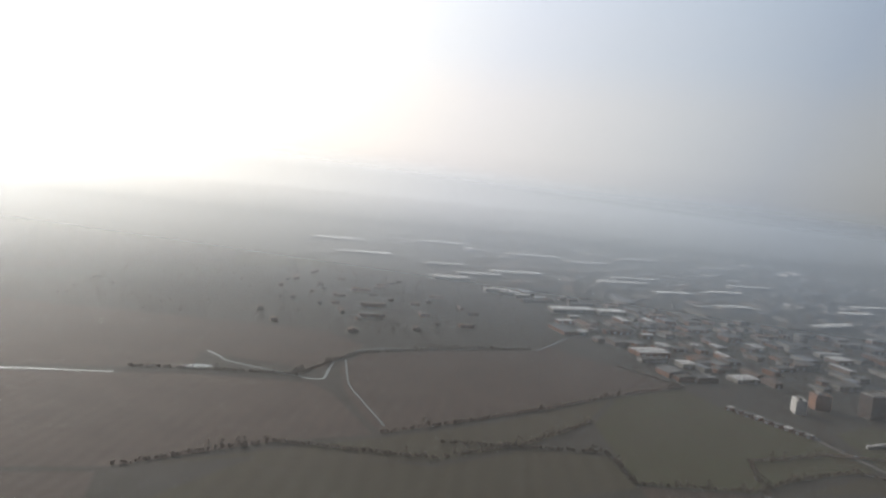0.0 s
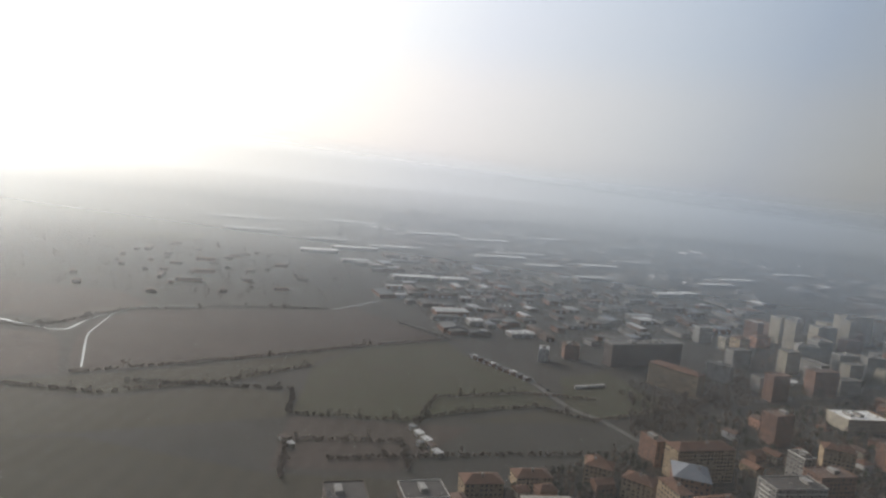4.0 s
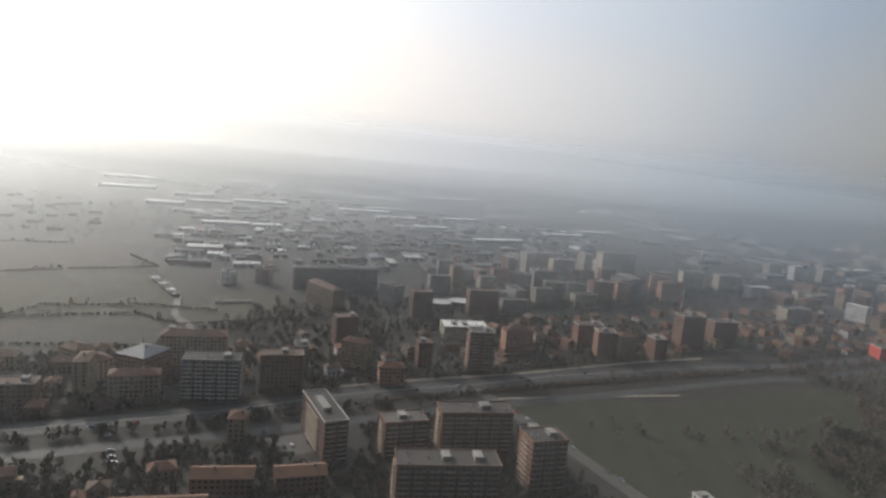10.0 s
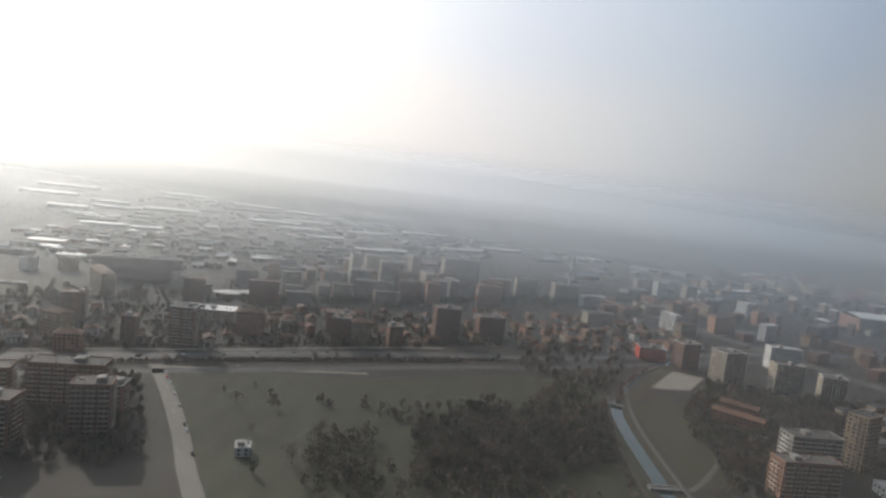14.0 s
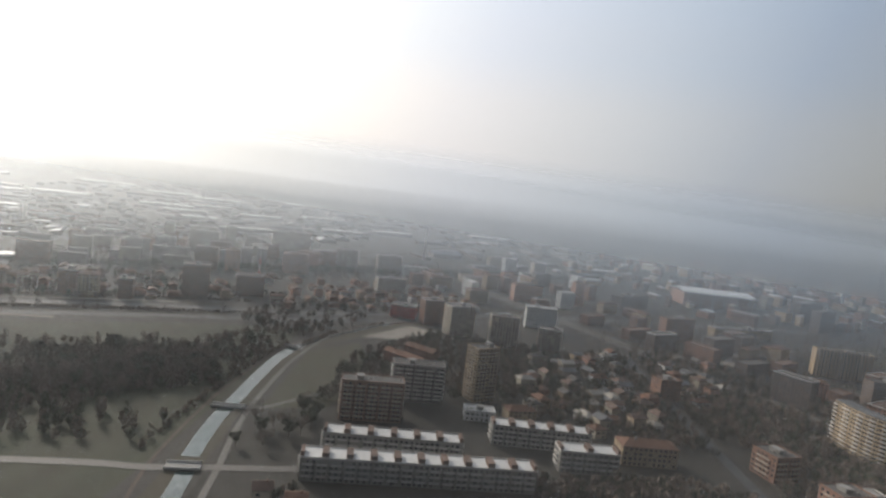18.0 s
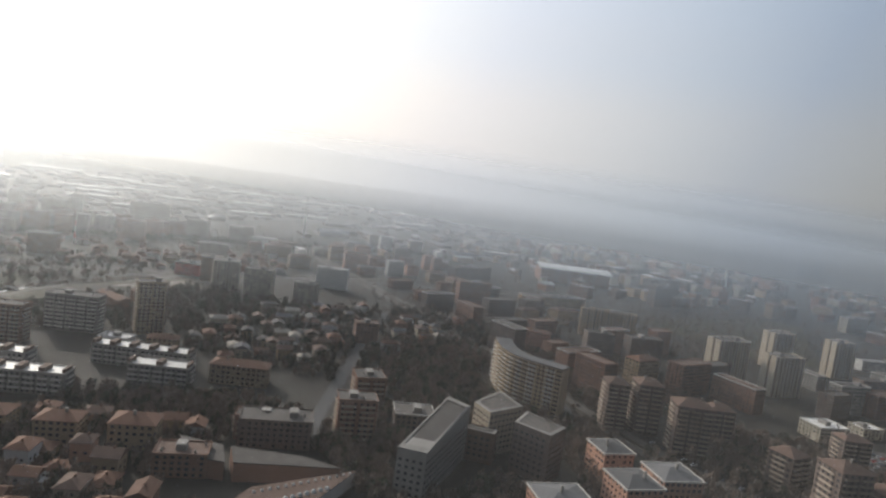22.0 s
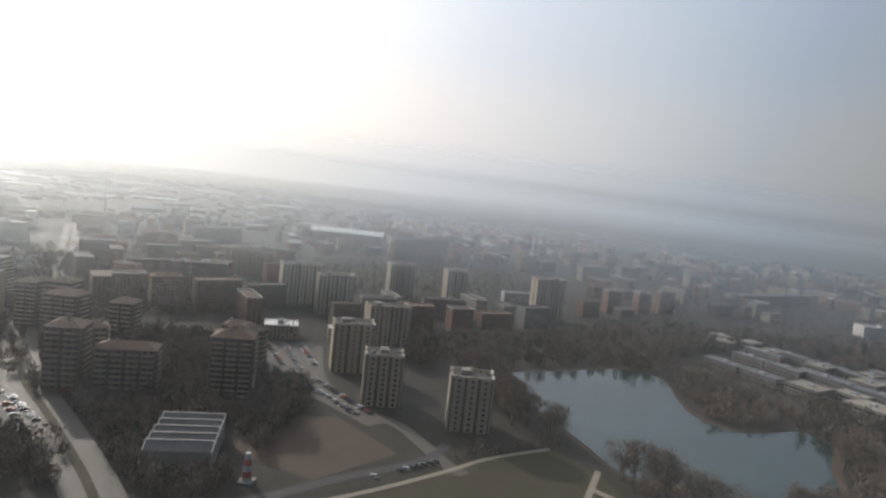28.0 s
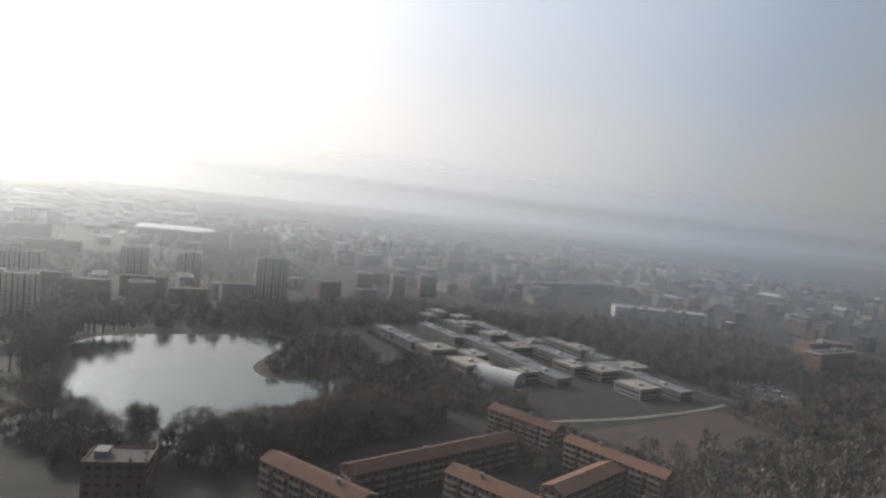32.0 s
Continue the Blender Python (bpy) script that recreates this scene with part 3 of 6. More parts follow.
# ---- building kinds ----
TAKEN = []
STYLES = dict(
    brick=("brick", "tile_brown", "", "brick-red apartment block with small windows", "flat"),
    brickb=("brick", "felt", "b", "brick-red apartment block with stacked balconies", "flat"),
    ochre=("ochre", "tile", "", "ochre apartment block with a tiled roof", "hip"),
    ochreb=("ochre", "felt", "b", "ochre apartment block with lit balconies", "flat"),
    metal=("brick", "roof_blue", "", "brick block under a blue-grey sheet roof", "hip"),
    cream=("cream", "felt", "", "cream-coloured apartment tower with flat roof", "flat"),
    creamb=("cream", "felt", "b", "cream apartment tower with banded balconies", "flat"),
    towercream=("tower_wall", "felt", "t", "tall cream apartment tower with vertical bays", "flat"),
    concrete=("concrete", "felt", "", "grey concrete apartment block with a flat roof", "flat"),
    concb=("concrete", "felt", "b", "grey concrete block with long balconies", "flat"),
    # the shade on the slab's near side is put into its wall colour
    dark=("dark_wall", "felt", "", "apartment slab with its shaded side's dark tone in all walls", "flat"),
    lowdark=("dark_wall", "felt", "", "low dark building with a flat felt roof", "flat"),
    white=("white", "roof_white", "", "white building with a pale flat roof", "flat"),
    whiteslab=("white", "felt", "b", "narrow white slab with framed roof terraces", "flat"),
    salmon=("salmon", "tile", "", "salmon-coloured housing block with a tiled roof", "hip"),
    salmonp=("salmon", "roof_grey", "", "salmon block under a low grey pyramid roof", "hip"),
    school=("cream", "roof_bright", "", "low public building with a bright white roof", "flat"),
    yellow=("ochre", "felt", "", "long low slab with yellowish walls", "flat"),
    yellowb=("ochre", "felt", "t", "long ochre slab with projecting stair bays", "flat"),
    tile=("ochre", "tile", "", "house block with a red tiled hip roof", "hip"),
    rowtile=("brick", "tile", "", "brick row houses under one tiled roof", "gable"),
    redroof=("brick", "tile", "b", "four-storey block with a bright red tiled roof", "gable"),
    bigbrick=("brick", "felt", "", "dark brick tower with white-framed roof terrace", "flat"),
    redbox=("red", "felt", "", "bright red hall beside the canal", "flat"),
    balcony=("dark_wall", "tile_brown", "b", "dark apartment tower with pale balconies on every storey", "hip"),
    terrace=("concrete", "roof_white", "b", "long white terrace slab with stepped roof cabins", "flat"),
)


def roof_shape(b, w, d, h, kind, rise, eave=0.6):
    x0, x1, y0, y1 = -w / 2 - eave, w / 2 + eave, -eave, d + eave
    ym = (y0 + y1) / 2
    if kind == "hip":
        run = min(w / 2, d / 2) * 0.95
        r0, r1 = (x0 + run, ym, h + rise), (x1 - run, ym, h + rise)
    else:
        r0, r1 = (x0, ym, h + rise), (x1, ym, h + rise)
    c = [(x0, y0, h), (x1, y0, h), (x1, y1, h), (x0, y1, h)]
    b.face([c[0], c[1], r1, r0])
    b.face([c[2], c[3], r0, r1])
    b.face([c[1], c[2], r1])
    b.face([c[3], c[0], r0])
    b.face([(p[0], p[1], h - 0.25) for p in reversed(c)])
    for k in range(4):
        p, q = c[k], c[(k + 1) % 4]
        b.face([(p[0], p[1], h - 0.25), (q[0], q[1], h - 0.25), q, p])


def panes(b, w, d, z0, z1, gap, rng, skip=0.1):
    """Window panes on all four sides of one storey."""
    for n, length, put in ((0, w, lambda s: (s, -0.05, 1, 0)), (1, w, lambda s: (s, d + 0.05, 1, 0)), (2, d, lambda s: (-w / 2 - 0.05, d / 2 + s, 0, 1)), (3, d, lambda s: (w / 2 + 0.05, d / 2 + s, 0, 1))):
        count = max(1, int((length - 1.2) / gap))
        for k in range(count):
            if rng.random() < skip:
                continue
            s = (k + 0.5 - count / 2) * length / count * 0.96
            x, y, ux, uy = put(s)
            half = gap * rng.choice((0.20, 0.26, 0.30))
            if ux:
                b.box(x - half, y - 0.04, z0, x + half, y + 0.04, z1, bottom=False)
            else:
                b.box(x - 0.04, y - half, z0, x + 0.04, y + half, z1, bottom=False)


def block(x, y, turn, w, d, h, style, simple=False):
    """An apartment block: its front edge's middle, its turn, length, depth and height."""
    rng = random.Random(int(x * 31 + y * 7))
    wall, roof, extra, label, kind = STYLES[style]
    w, d, h = max(w, 8), max(d, 9), max(h, 5)
    TAKEN.append((x - math.sin(radians(turn)) * d / 2, y + math.cos(radians(turn)) * d / 2, math.hypot(w, d) / 2))
    t = thing("apartment_tower" if h > 30 else "apartment_block" if h > 10 else "low_building", x, y, turn, label, "building", "city buildings")
    storeys = max(1, round(h / 3.1))
    step = h / storeys
    b = Build()
    b.box(-w / 2, 0, 0, w / 2, d, h)
    if extra == "t":  # projecting vertical bays
        bays = max(2, int(w / 7))
        for k in range(bays):
            c = (k + 0.5 - bays / 2) * w / bays
            for y0, y1 in ((-1.3, -0.01), (d + 0.01, d + 1.3)):
                bay = Build()
                bay.box(c - w / bays * 0.38, y0, 0, c + w / bays * 0.38, y1, h + (k % 2) * 1.4)
                part("bay", bay, wall, t)
        for x0, x1 in ((-w / 2 - 1.2, -w / 2 - 0.01), (w / 2 + 0.01, w / 2 + 1.2)):
            for y0, y1, up in ((0.04, 0.42, 0.9), (0.55, 0.96, 1.6)):
                bay = Build()
                bay.box(x0, d * y0, 0, x1, d * y1, h + up)
                part("bay", bay, wall, t)
    # Behind bays the wall is coloured darker, painting in the shade of the recesses.
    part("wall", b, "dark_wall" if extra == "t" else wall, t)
    b = Build()
    if kind == "flat":
        b.box(-w / 2 - 0.25, -0.25, h, w / 2 + 0.25, d + 0.25, h + 0.3)
        cover = part("roof", b, roof, t)
        b = Build()
        for q in ((-w / 2 - 0.3, -0.3, w / 2 + 0.3, 0.05), (-w / 2 - 0.3, d - 0.05, w / 2 + 0.3, d + 0.3), (-w / 2 - 0.3, 0.05, -w / 2 + 0.05, d - 0.05), (w / 2 - 0.05, 0.05, w / 2 + 0.3, d - 0.05)):
            b.box(q[0], q[1], h + 0.1, q[2], q[3], h + 0.95)
        part("parapet", b, "slab" if rng.random() < 0.35 else wall, cover)
        if style == "terrace":
            count = max(2, int(w / 13))
            for k in range(count + 1):
                c = (k - count / 2) * w / count
                b = Build()
                b.box(max(-w / 2, c - 1.8), 1, h + 0.3, min(w / 2, c + 1.8), d * 0.75, h + 3.0)
                part("stair_head", b, "tile_brown", cover, "dark brown roof cabin")
        elif not simple:
            for k in range(max(1, int(w / 22))):
                c = rng.uniform(-0.3, 0.3) * w
                b = Build()
                b.box(c - 2.2, d * 0.3, h + 0.3, c + 2.2, d * 0.7, h + 0.3 + rng.uniform(2, 3.2))
                b.box(c - 2.5, d * 0.3 - 0.3, h + 2.6, c + 2.5, d * 0.7 + 0.3, h + 2.9)
                part("stair_head", b, "concrete", cover)
            b = Build()
            for k in range(rng.randint(2, 5) if extra != "t" else 14):
                ax, ay = rng.uniform(-0.45, 0.45) * w, rng.uniform(0.1, 0.9) * d
                b.tube((ax, ay, h + 0.3), (ax, ay, h + rng.uniform(2.5, 4.5)), 0.12, 0.08, 4)
                b.box(ax - 0.5, ay - 0.5, h + 0.3, ax + 0.6, ay + 0.4, h + rng.uniform(0.9, 1.7))
            part("roof_plant", b, "concrete", t, kind="stuff")
    else:
        roof_shape(b, w, d, h, kind, min(d, w) * (0.14 if style == "salmonp" else 0.22))
        cover = part("roof", b, roof, t)
        if style == "salmonp":
            for q in ((-w / 2 - 0.7, -0.7, w / 2 + 0.7, -0.25), (-w / 2 - 0.7, d + 0.25, w / 2 + 0.7, d + 0.7), (-w / 2 - 0.7, -0.25, -w / 2 - 0.25, d + 0.25), (w / 2 + 0.25, -0.25, w / 2 + 0.7, d + 0.25)):
                b = Build()
                b.box(q[0], q[1], h - 0.3, q[2], q[3], h + 0.5)
                part("eave_trim", b, "slab", cover)
        b = Build()
        cx, cy = rng.uniform(-0.3, 0.3) * w, d * rng.uniform(0.35, 0.45)
        b.box(cx - 0.6, cy - 0.5, h + 0.3, cx + 0.6, cy + 0.5, h + min(d, w) * 0.2 + 1.3)
        b.box(cx - 0.75, cy - 0.65, h + min(d, w) * 0.2 + 1.3, cx + 0.75, cy + 0.65, h + min(d, w) * 0.2 + 1.5)
        part("chimney", b, "concrete", cover)
    b = Build()
    for k in range(storeys):
        panes(b, w, d, k * step + 0.9, k * step + 2.3, 3.1, rng, 0.12)
    if extra == "t":
        for k in range(storeys):
            for c in range(bays):
                cx = (c + 0.5 - bays / 2) * w / bays
                b.box(cx - 0.8, -1.36, k * step + 0.9, cx + 0.8, -1.29, k * step + 2.3, bottom=False)
    part("glazing", b, "glass", t, kind="stuff")
    if extra == "b" and not simple:
        bays = max(1, int(w / 7.5))
        half = w / bays * 0.36
        front, side = Build(), Build()
        front.box(-half, -1.5, -0.15, half, -0.01, 0.05)
        front.box(-half, -1.56, 0.05, half, -1.42, 1.0)
        for s in (-half, half - 0.1):
            front.box(s, -1.42, 0.05, s + 0.1, -0.01, 1.0)
        rail = "slab" if style in ("terrace", "whiteslab", "concb") else "balcony_paint"
        front = front.mesh("balcony", [rail])
        side.box(-1.3, -d * 0.25, -0.15, -0.01, d * 0.25, 0.05)
        side.box(-1.36, -d * 0.25, 0.05, -1.22, d * 0.25, 1.0)
        side = side.mesh("balcony", [rail])
        rear = Build()
        for k in range(1, storeys):
            z = k * step
            for j in range(bays):
                c = (j + 0.5 - bays / 2) * w / bays
                ob = new("balcony", front)
                ob.parent, ob.location = t, (c * SCALE, 0, z * SCALE)
                rear.box(c - half, d + 0.01, z - 0.15, c + half, d + 1.5, z + 0.05)
                rear.box(c - half, d + 1.42, z + 0.05, c + half, d + 1.56, z + 1.0)
            for xa, turned in ((-w / 2, 0), (w / 2, 180)):
                ob = new("balcony", side)
                ob.parent = t
                ob.matrix_basis = pose(xa * SCALE, d / 2 * SCALE, z * SCALE, 0, 0, turned)
        part("rear_balcony_tier", rear, rail, t, kind="stuff")
    return t


def house(x, y, turn, w, d, h, wall, roof, label):
    rng = random.Random(int(x * 13 + y * 17))
    t = thing("house", x, y, turn, label, "house", "small houses")
    b = Build()
    b.box(-w / 2, 0, 0, w / 2, d, h)
    if rng.random() < 0.5:
        b.box(w / 2 - 0.1, d * 0.2, 0, w / 2 + 3.2, d * 0.7, h * 0.55)
    part("wall", b, wall, t)
    b = Build()
    roof_shape(b, w, d, h, rng.choice(("hip", "gable")), d * 0.26, 0.7)
    cover = part("roof", b, roof, t)
    b = Build()
    for z in ((0.9, 3.8) if h > 5 else (0.9,)):
        panes(b, w, d, z, z + 1.3, 3.2, rng, 0.2)
    part("glazing", b, "glass", t, kind="stuff")
    b = Build()
    cx = rng.uniform(-0.25, 0.25) * w
    b.box(cx - 0.4, d * 0.4, h + 0.2, cx + 0.4, d * 0.4 + 0.8, h + d * 0.26 + 0.9)
    part("chimney", b, "brick", cover)
    TAKEN.append((x, y + d / 2, max(w, d) * 0.6))


def shed(x, y, turn, w, d, h, roof, wall="concrete", saw=0, rise=0.04, label="flat industrial shed with a pale roof"):
    rng = random.Random(int(x * 3 + y * 5))
    t = thing("industrial_shed", x, y, turn, label, "shed", "industrial sheds")
    b = Build()
    b.box(-w / 2, 0, 0, w / 2, d, h)
    part("wall", b, wall, t)
    b = Build()
    if saw:
        for k in range(saw):
            ya, yb = d * k / saw, d * (k + 1) / saw
            pts = [(ya, h), (yb, h), (ya + (yb - ya) * 0.75, h + 2.6)]
            b.face([(-w / 2, pts[0][0], h), (w / 2, pts[0][0], h), (w / 2, pts[2][0], pts[2][1]), (-w / 2, pts[2][0], pts[2][1])])
            b.face([(-w / 2, pts[2][0], pts[2][1]), (w / 2, pts[2][0], pts[2][1]), (w / 2, pts[1][0], h), (-w / 2, pts[1][0], h)])
            for s in (-1, 1):
                tri = [(s * w / 2, pts[0][0], h), (s * w / 2, pts[1][0], h), (s * w / 2, pts[2][0], pts[2][1])]
                b.face(tri if s > 0 else tri[::-1])
            trim = Build()
            trim.box(-w / 2, pts[2][0] - 0.3, h + 2.4, w / 2, pts[2][0] + 0.3, h + 2.85)
            for s in (-1, 1):
                trim.tube((s * w / 2, pts[0][0], h + 0.1), (s * w / 2, pts[2][0], h + 2.7), 0.28, 0.28, 4)
            part("roof_trim", trim, "slab", t)
    else:
        roof_shape(b, w, d, h, "gable", d * rise, 0.4)
    part("roof", b, roof, t)
    if not saw:
        b = Build()
        n = max(2, int(w / 9))
        for k in range(n):
            c = (k + 0.5 - n / 2) * w / n
            b.box(c - 0.9, d * 0.12, h + 0.2, c + 0.9, d * 0.46, h + d * rise * 0.95)
        part("roof_glazing", b, "roof_white" if rng.random() < 0.2 else "roof_grey", t, kind="stuff")
    b = Build()
    n = max(1, int(w / 12))
    for k in range(n):
        c = (k + 0.5 - n / 2) * w / n
        b.box(c - 2, -0.12, 0, c + 2, 0.02, min(4.2, h * 0.7))
    part("gate_front", b, "metal", t, kind="stuff")
    TAKEN.append((x, y + d / 2, max(w, d) * 0.6))
    return t


# ---- named buildings along the way ----
block(574, 594.9, 26, 22, 17, 28, "brick")
block(469.1, 492.1, 19, 52, 17, 27, "ochre")
block(443, 443.6, -12, 25, 29, 23, "metal")
block(508.9, 729.5, -45, 61, 16, 26, "ochre")
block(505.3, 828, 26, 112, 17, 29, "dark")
block(791.9, 1068.7, 20, 42, 22, 42, "cream")
block(930.1, 1125.2, 21, 66, 21, 47, "cream")
block(786.9, 948.2, 20, 29, 19, 33, "concrete")
block(661.9, 921.2, 22, 16, 19, 30, "ochre")
block(801.8, 911.3, 9, 28, 17, 24, "concrete")
block(831.6, 899.6, 7, 26, 16, 27, "concrete")
block(869.6, 909.8, 12, 31, 16, 32, "brick")
block(823.3, 1015.7, 19, 36, 19, 42, "cream")
block(984.8, 1040.4, -6, 36, 16, 27, "salmon")
block(1043.1, 1075.1, 8, 36, 17, 34, "cream")
block(1112.3, 1102.4, 19, 42, 17, 30, "cream")
block(369, 790.2, -6, 12, 19, 16, "white")
block(407.1, 818.2, 3, 19, 17, 18, "brick")
block(580.1, 786.6, -38, 28, 17, 22, "concrete")
block(704, 560.2, 10, 22, 19, 37, "brickb")
block(654.3, 558, 16, 13, 17, 22, "brick")
block(592.7, 536.4, -15, 24, 15, 23, "ochre")
block(687.4, 660.3, 14, 48, 29, 13, "school")
block(511.1, 430.8, 15, 40, 19, 31, "concb")
block(552.9, 463.6, 19, 32, 17, 29, "brick")
block(381.3, 461.8, -19, 20, 16, 16, "tile")
block(406.1, 447.1, -31, 22, 16, 15, "ochre")
block(832, 650.8, 5, 19, 19, 26, "brick")
block(821.7, 692.1, 16, 30, 16, 22, "brick")
block(620.3, 364.2, 31, 15, 52, 27, "brickb")
block(661.2, 382.1, 24, 28, 17, 24, "brickb")
block(705.4, 399.3, 16, 48, 19, 28, "brickb")
block(692.2, 323.8, 13, 57, 19, 28, "brickb")
block(748.7, 360.5, 22, 23, 19, 32, "brickb")
block(555.2, 509.4, 21, 11, 17, 23, "concrete")
block(854.3, 651.5, 21, 19, 16, 24, "ochre")
block(889.5, 662.9, 21, 14, 16, 22, "brick")
block(939.7, 722.3, 19, 29, 18, 37, "brick")
block(990.3, 763.7, 20, 33, 16, 25, "brick")
block(769.3, 995.3, 28, 15, 19, 50, "cream")
block(861.7, 1019.5, 26, 15, 21, 55, "cream")
block(1306.9, 1384.2, 26, 36, 16, 23, "cream")
block(1334, 1340.2, 25, 26, 16, 28, "white")
block(1396, 1352.4, 24, 27, 16, 25, "cream")
block(1353.6, 1181.2, 24, 15, 11, 23, "white")
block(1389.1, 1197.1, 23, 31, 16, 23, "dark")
block(1342.8, 996.4, 21, 37, 15, 26, "salmon")
block(1144.1, 918.6, 22, 42, 18, 20, "cream")
block(1181.2, 761.3, 1, 31, 22, 14, "redbox")
block(752.4, 924, -8, 29, 17, 29, "concrete")
block(570.6, 314, 15, 33, 14, 10, "rowtile")
block(610.8, 326.8, 22, 28, 14, 10, "rowtile")
block(553.1, 276.5, 18, 46, 15, 10, "rowtile")
block(1225.8, 365.1, 9, 83, 14, 13, "terrace")
block(1245.5, 335.1, 11, 130, 14, 13, "terrace")
block(1318, 413.8, 6, 66, 14, 13, "terrace")
block(1345.4, 385.9, 9, 38, 14, 13, "terrace")
block(1280, 495, 37, 21, 15, 42, "ochreb")
block(1202.7, 419.7, 12, 42, 15, 27, "brickb")
block(1228.9, 470, 10, 39, 16, 28, "concb")
block(1254.3, 704.3, 25, 29, 22, 33, "creamb")
block(1300.1, 679.1, 5, 30, 15, 33, "creamb")
block(1351.3, 806, 4, 39, 15, 26, "white")
block(1349.7, 687.1, -9, 24, 15, 24, "creamb")
block(1219.5, 743.8, 25, 24, 18, 29, "brick")
block(1205.3, 557.7, -34, 43, 12, 10, "rowtile")
block(1217.5, 588.5, -34, 33, 12, 10, "rowtile")
block(1536, 845.5, 23, 45, 15, 29, "brick")
block(1649.3, 922.6, 21, 101, 13, 14, "yellow")
block(1464.2, 1096, 30, 15, 13, 25, "brick")
block(1445.6, 567.1, 19, 21, 15, 18, "brick")
block(1388.5, 410.8, 9, 38, 15, 13, "tile")
block(1277.2, 448.8, 6, 22, 13, 7, "white")
block(1308.7, 461.1, 19, 22, 13, 8, "tile")
block(1694.3, 751.7, -4, 61, 12, 31, "yellowb")
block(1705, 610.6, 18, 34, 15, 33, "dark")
block(1644.8, 437, 5, 15, 18, 33, "balcony")
block(1666.9, 439.7, 5, 17, 18, 35, "balcony")
block(1688, 409.7, 1, 23, 18, 33, "balcony")
block(1715.4, 436.4, 4, 17, 16, 26, "balcony")
block(1482.5, 347.8, 17, 22, 16, 25, "brickb")
block(1478.1, 416.2, 21, 20, 21, 17, "brickb")
block(1443.2, 325.2, 15, 38, 19, 15, "lowdark")
block(1513, 374.5, 12, 24, 20, 12, "lowdark")
block(1664.7, 625.3, 9, 28, 14, 29, "dark")
block(1603.3, 636.9, -10, 27, 12, 19, "salmon")
block(1378.8, 298.2, 14, 22, 17, 13, "tile")
block(1343.8, 291, 14, 20, 15, 12, "tile")
block(1308.7, 288.2, 12, 20, 15, 11, "tile")
block(1413.7, 279.1, 16, 24, 15, 11, "brick")
block(1596.6, 284.2, 18, 26, 24, 14, "salmonp")
block(1634, 306.3, 20, 21, 22, 19, "salmonp")
block(1657.1, 323.1, 17, 23, 22, 19, "salmonp")
block(1631.3, 355.1, 20, 19, 20, 16, "salmonp")
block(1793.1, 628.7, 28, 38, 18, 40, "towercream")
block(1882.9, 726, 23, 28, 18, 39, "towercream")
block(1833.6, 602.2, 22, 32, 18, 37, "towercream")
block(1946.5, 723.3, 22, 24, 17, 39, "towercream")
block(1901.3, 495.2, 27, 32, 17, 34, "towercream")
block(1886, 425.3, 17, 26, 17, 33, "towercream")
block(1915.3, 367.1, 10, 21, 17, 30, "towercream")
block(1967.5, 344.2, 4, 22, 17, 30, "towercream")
block(1736.8, 370.2, 32, 16, 16, 25, "balcony")
block(1743.9, 329.4, 12, 19, 18, 35, "balcony")
block(1775.9, 335.8, 15, 32, 15, 25, "balcony")
block(1801.9, 430.3, 5, 19, 15, 21, "balcony")
block(1820.3, 401.2, -5, 17, 15, 26, "balcony")
block(1823.9, 377.2, -13, 15, 13, 31, "balcony")
block(1831.9, 345, 12, 23, 17, 36, "balcony")
block(1879.3, 576, 19, 32, 13, 25, "concrete")
block(1937.1, 634.8, 13, 43, 13, 20, "dark")
block(2031.3, 792.3, 16, 60, 10, 12, "white")
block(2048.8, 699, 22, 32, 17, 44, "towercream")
block(1845.2, 1079.5, 34, 43, 16, 36, "dark")
block(1682.1, 269.5, -65, 45, 12, 21, "whiteslab")
block(1607.5, 261.7, 17, 48, 14, 9, "lowdark")
block(1653, 232.2, 17, 67, 14, 8, "lowdark")
block(1817.3, 486.2, 17, 26, 21, 11, "school")
block(1859.4, 509.9, 17, 19, 15, 8, "school")
block(2138.8, 793.4, 18, 19, 15, 28, "brick")
block(2180.1, 813.7, 23, 17, 13, 27, "brick")
block(2216.5, 841.1, 23, 23, 13, 27, "brick")
block(2335.4, 1096.9, 33, 30, 14, 30, "cream")
block(2452.5, 1051.2, 34, 180, 14, 17, "lowdark")
block(2368, 1337.7, 36, 80, 14, 23, "brick")
block(2172.9, 1106.5, 35, 67, 14, 24, "cream")
block(2784, 2501.3, 47, 82, 20, 46, "white")
block(2663.6, 2358.9, 46, 57, 20, 44, "white")
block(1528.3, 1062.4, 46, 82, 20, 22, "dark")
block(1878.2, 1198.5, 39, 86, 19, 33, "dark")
block(2635.2, 651.5, 20, 58, 18, 21, "brick")
block(2597.3, 576.9, 32, 58, 14, 25, "brick")
block(2285.4, 330.5, -40, 41, 11, 14, "redroof")
block(2322.9, 287.6, -43, 51, 11, 14, "redroof")
block(2246.8, 273.1, 40, 90, 11, 13, "redroof")
block(2263.7, 240.8, -38, 42, 11, 14, "redroof")
block(2310.4, 264, 46, 45, 11, 12, "redroof")
block(2195, 234.3, -34, 52, 11, 13, "redroof")
block(2127.4, 224.5, 12, 22, 14, 16, "bigbrick")
block(213.5, 372.3, 20, 26, 24, 14, "lowdark")
block(297.7, 419.7, 17, 28, 16, 13, "tile")
block(334, 446.7, 15, 27, 15, 9, "tile")
block(261.1, 399.1, 20, 30, 24, 8, "lowdark")
block(741.7, 633.6, 18, 29, 16, 23, "salmon")
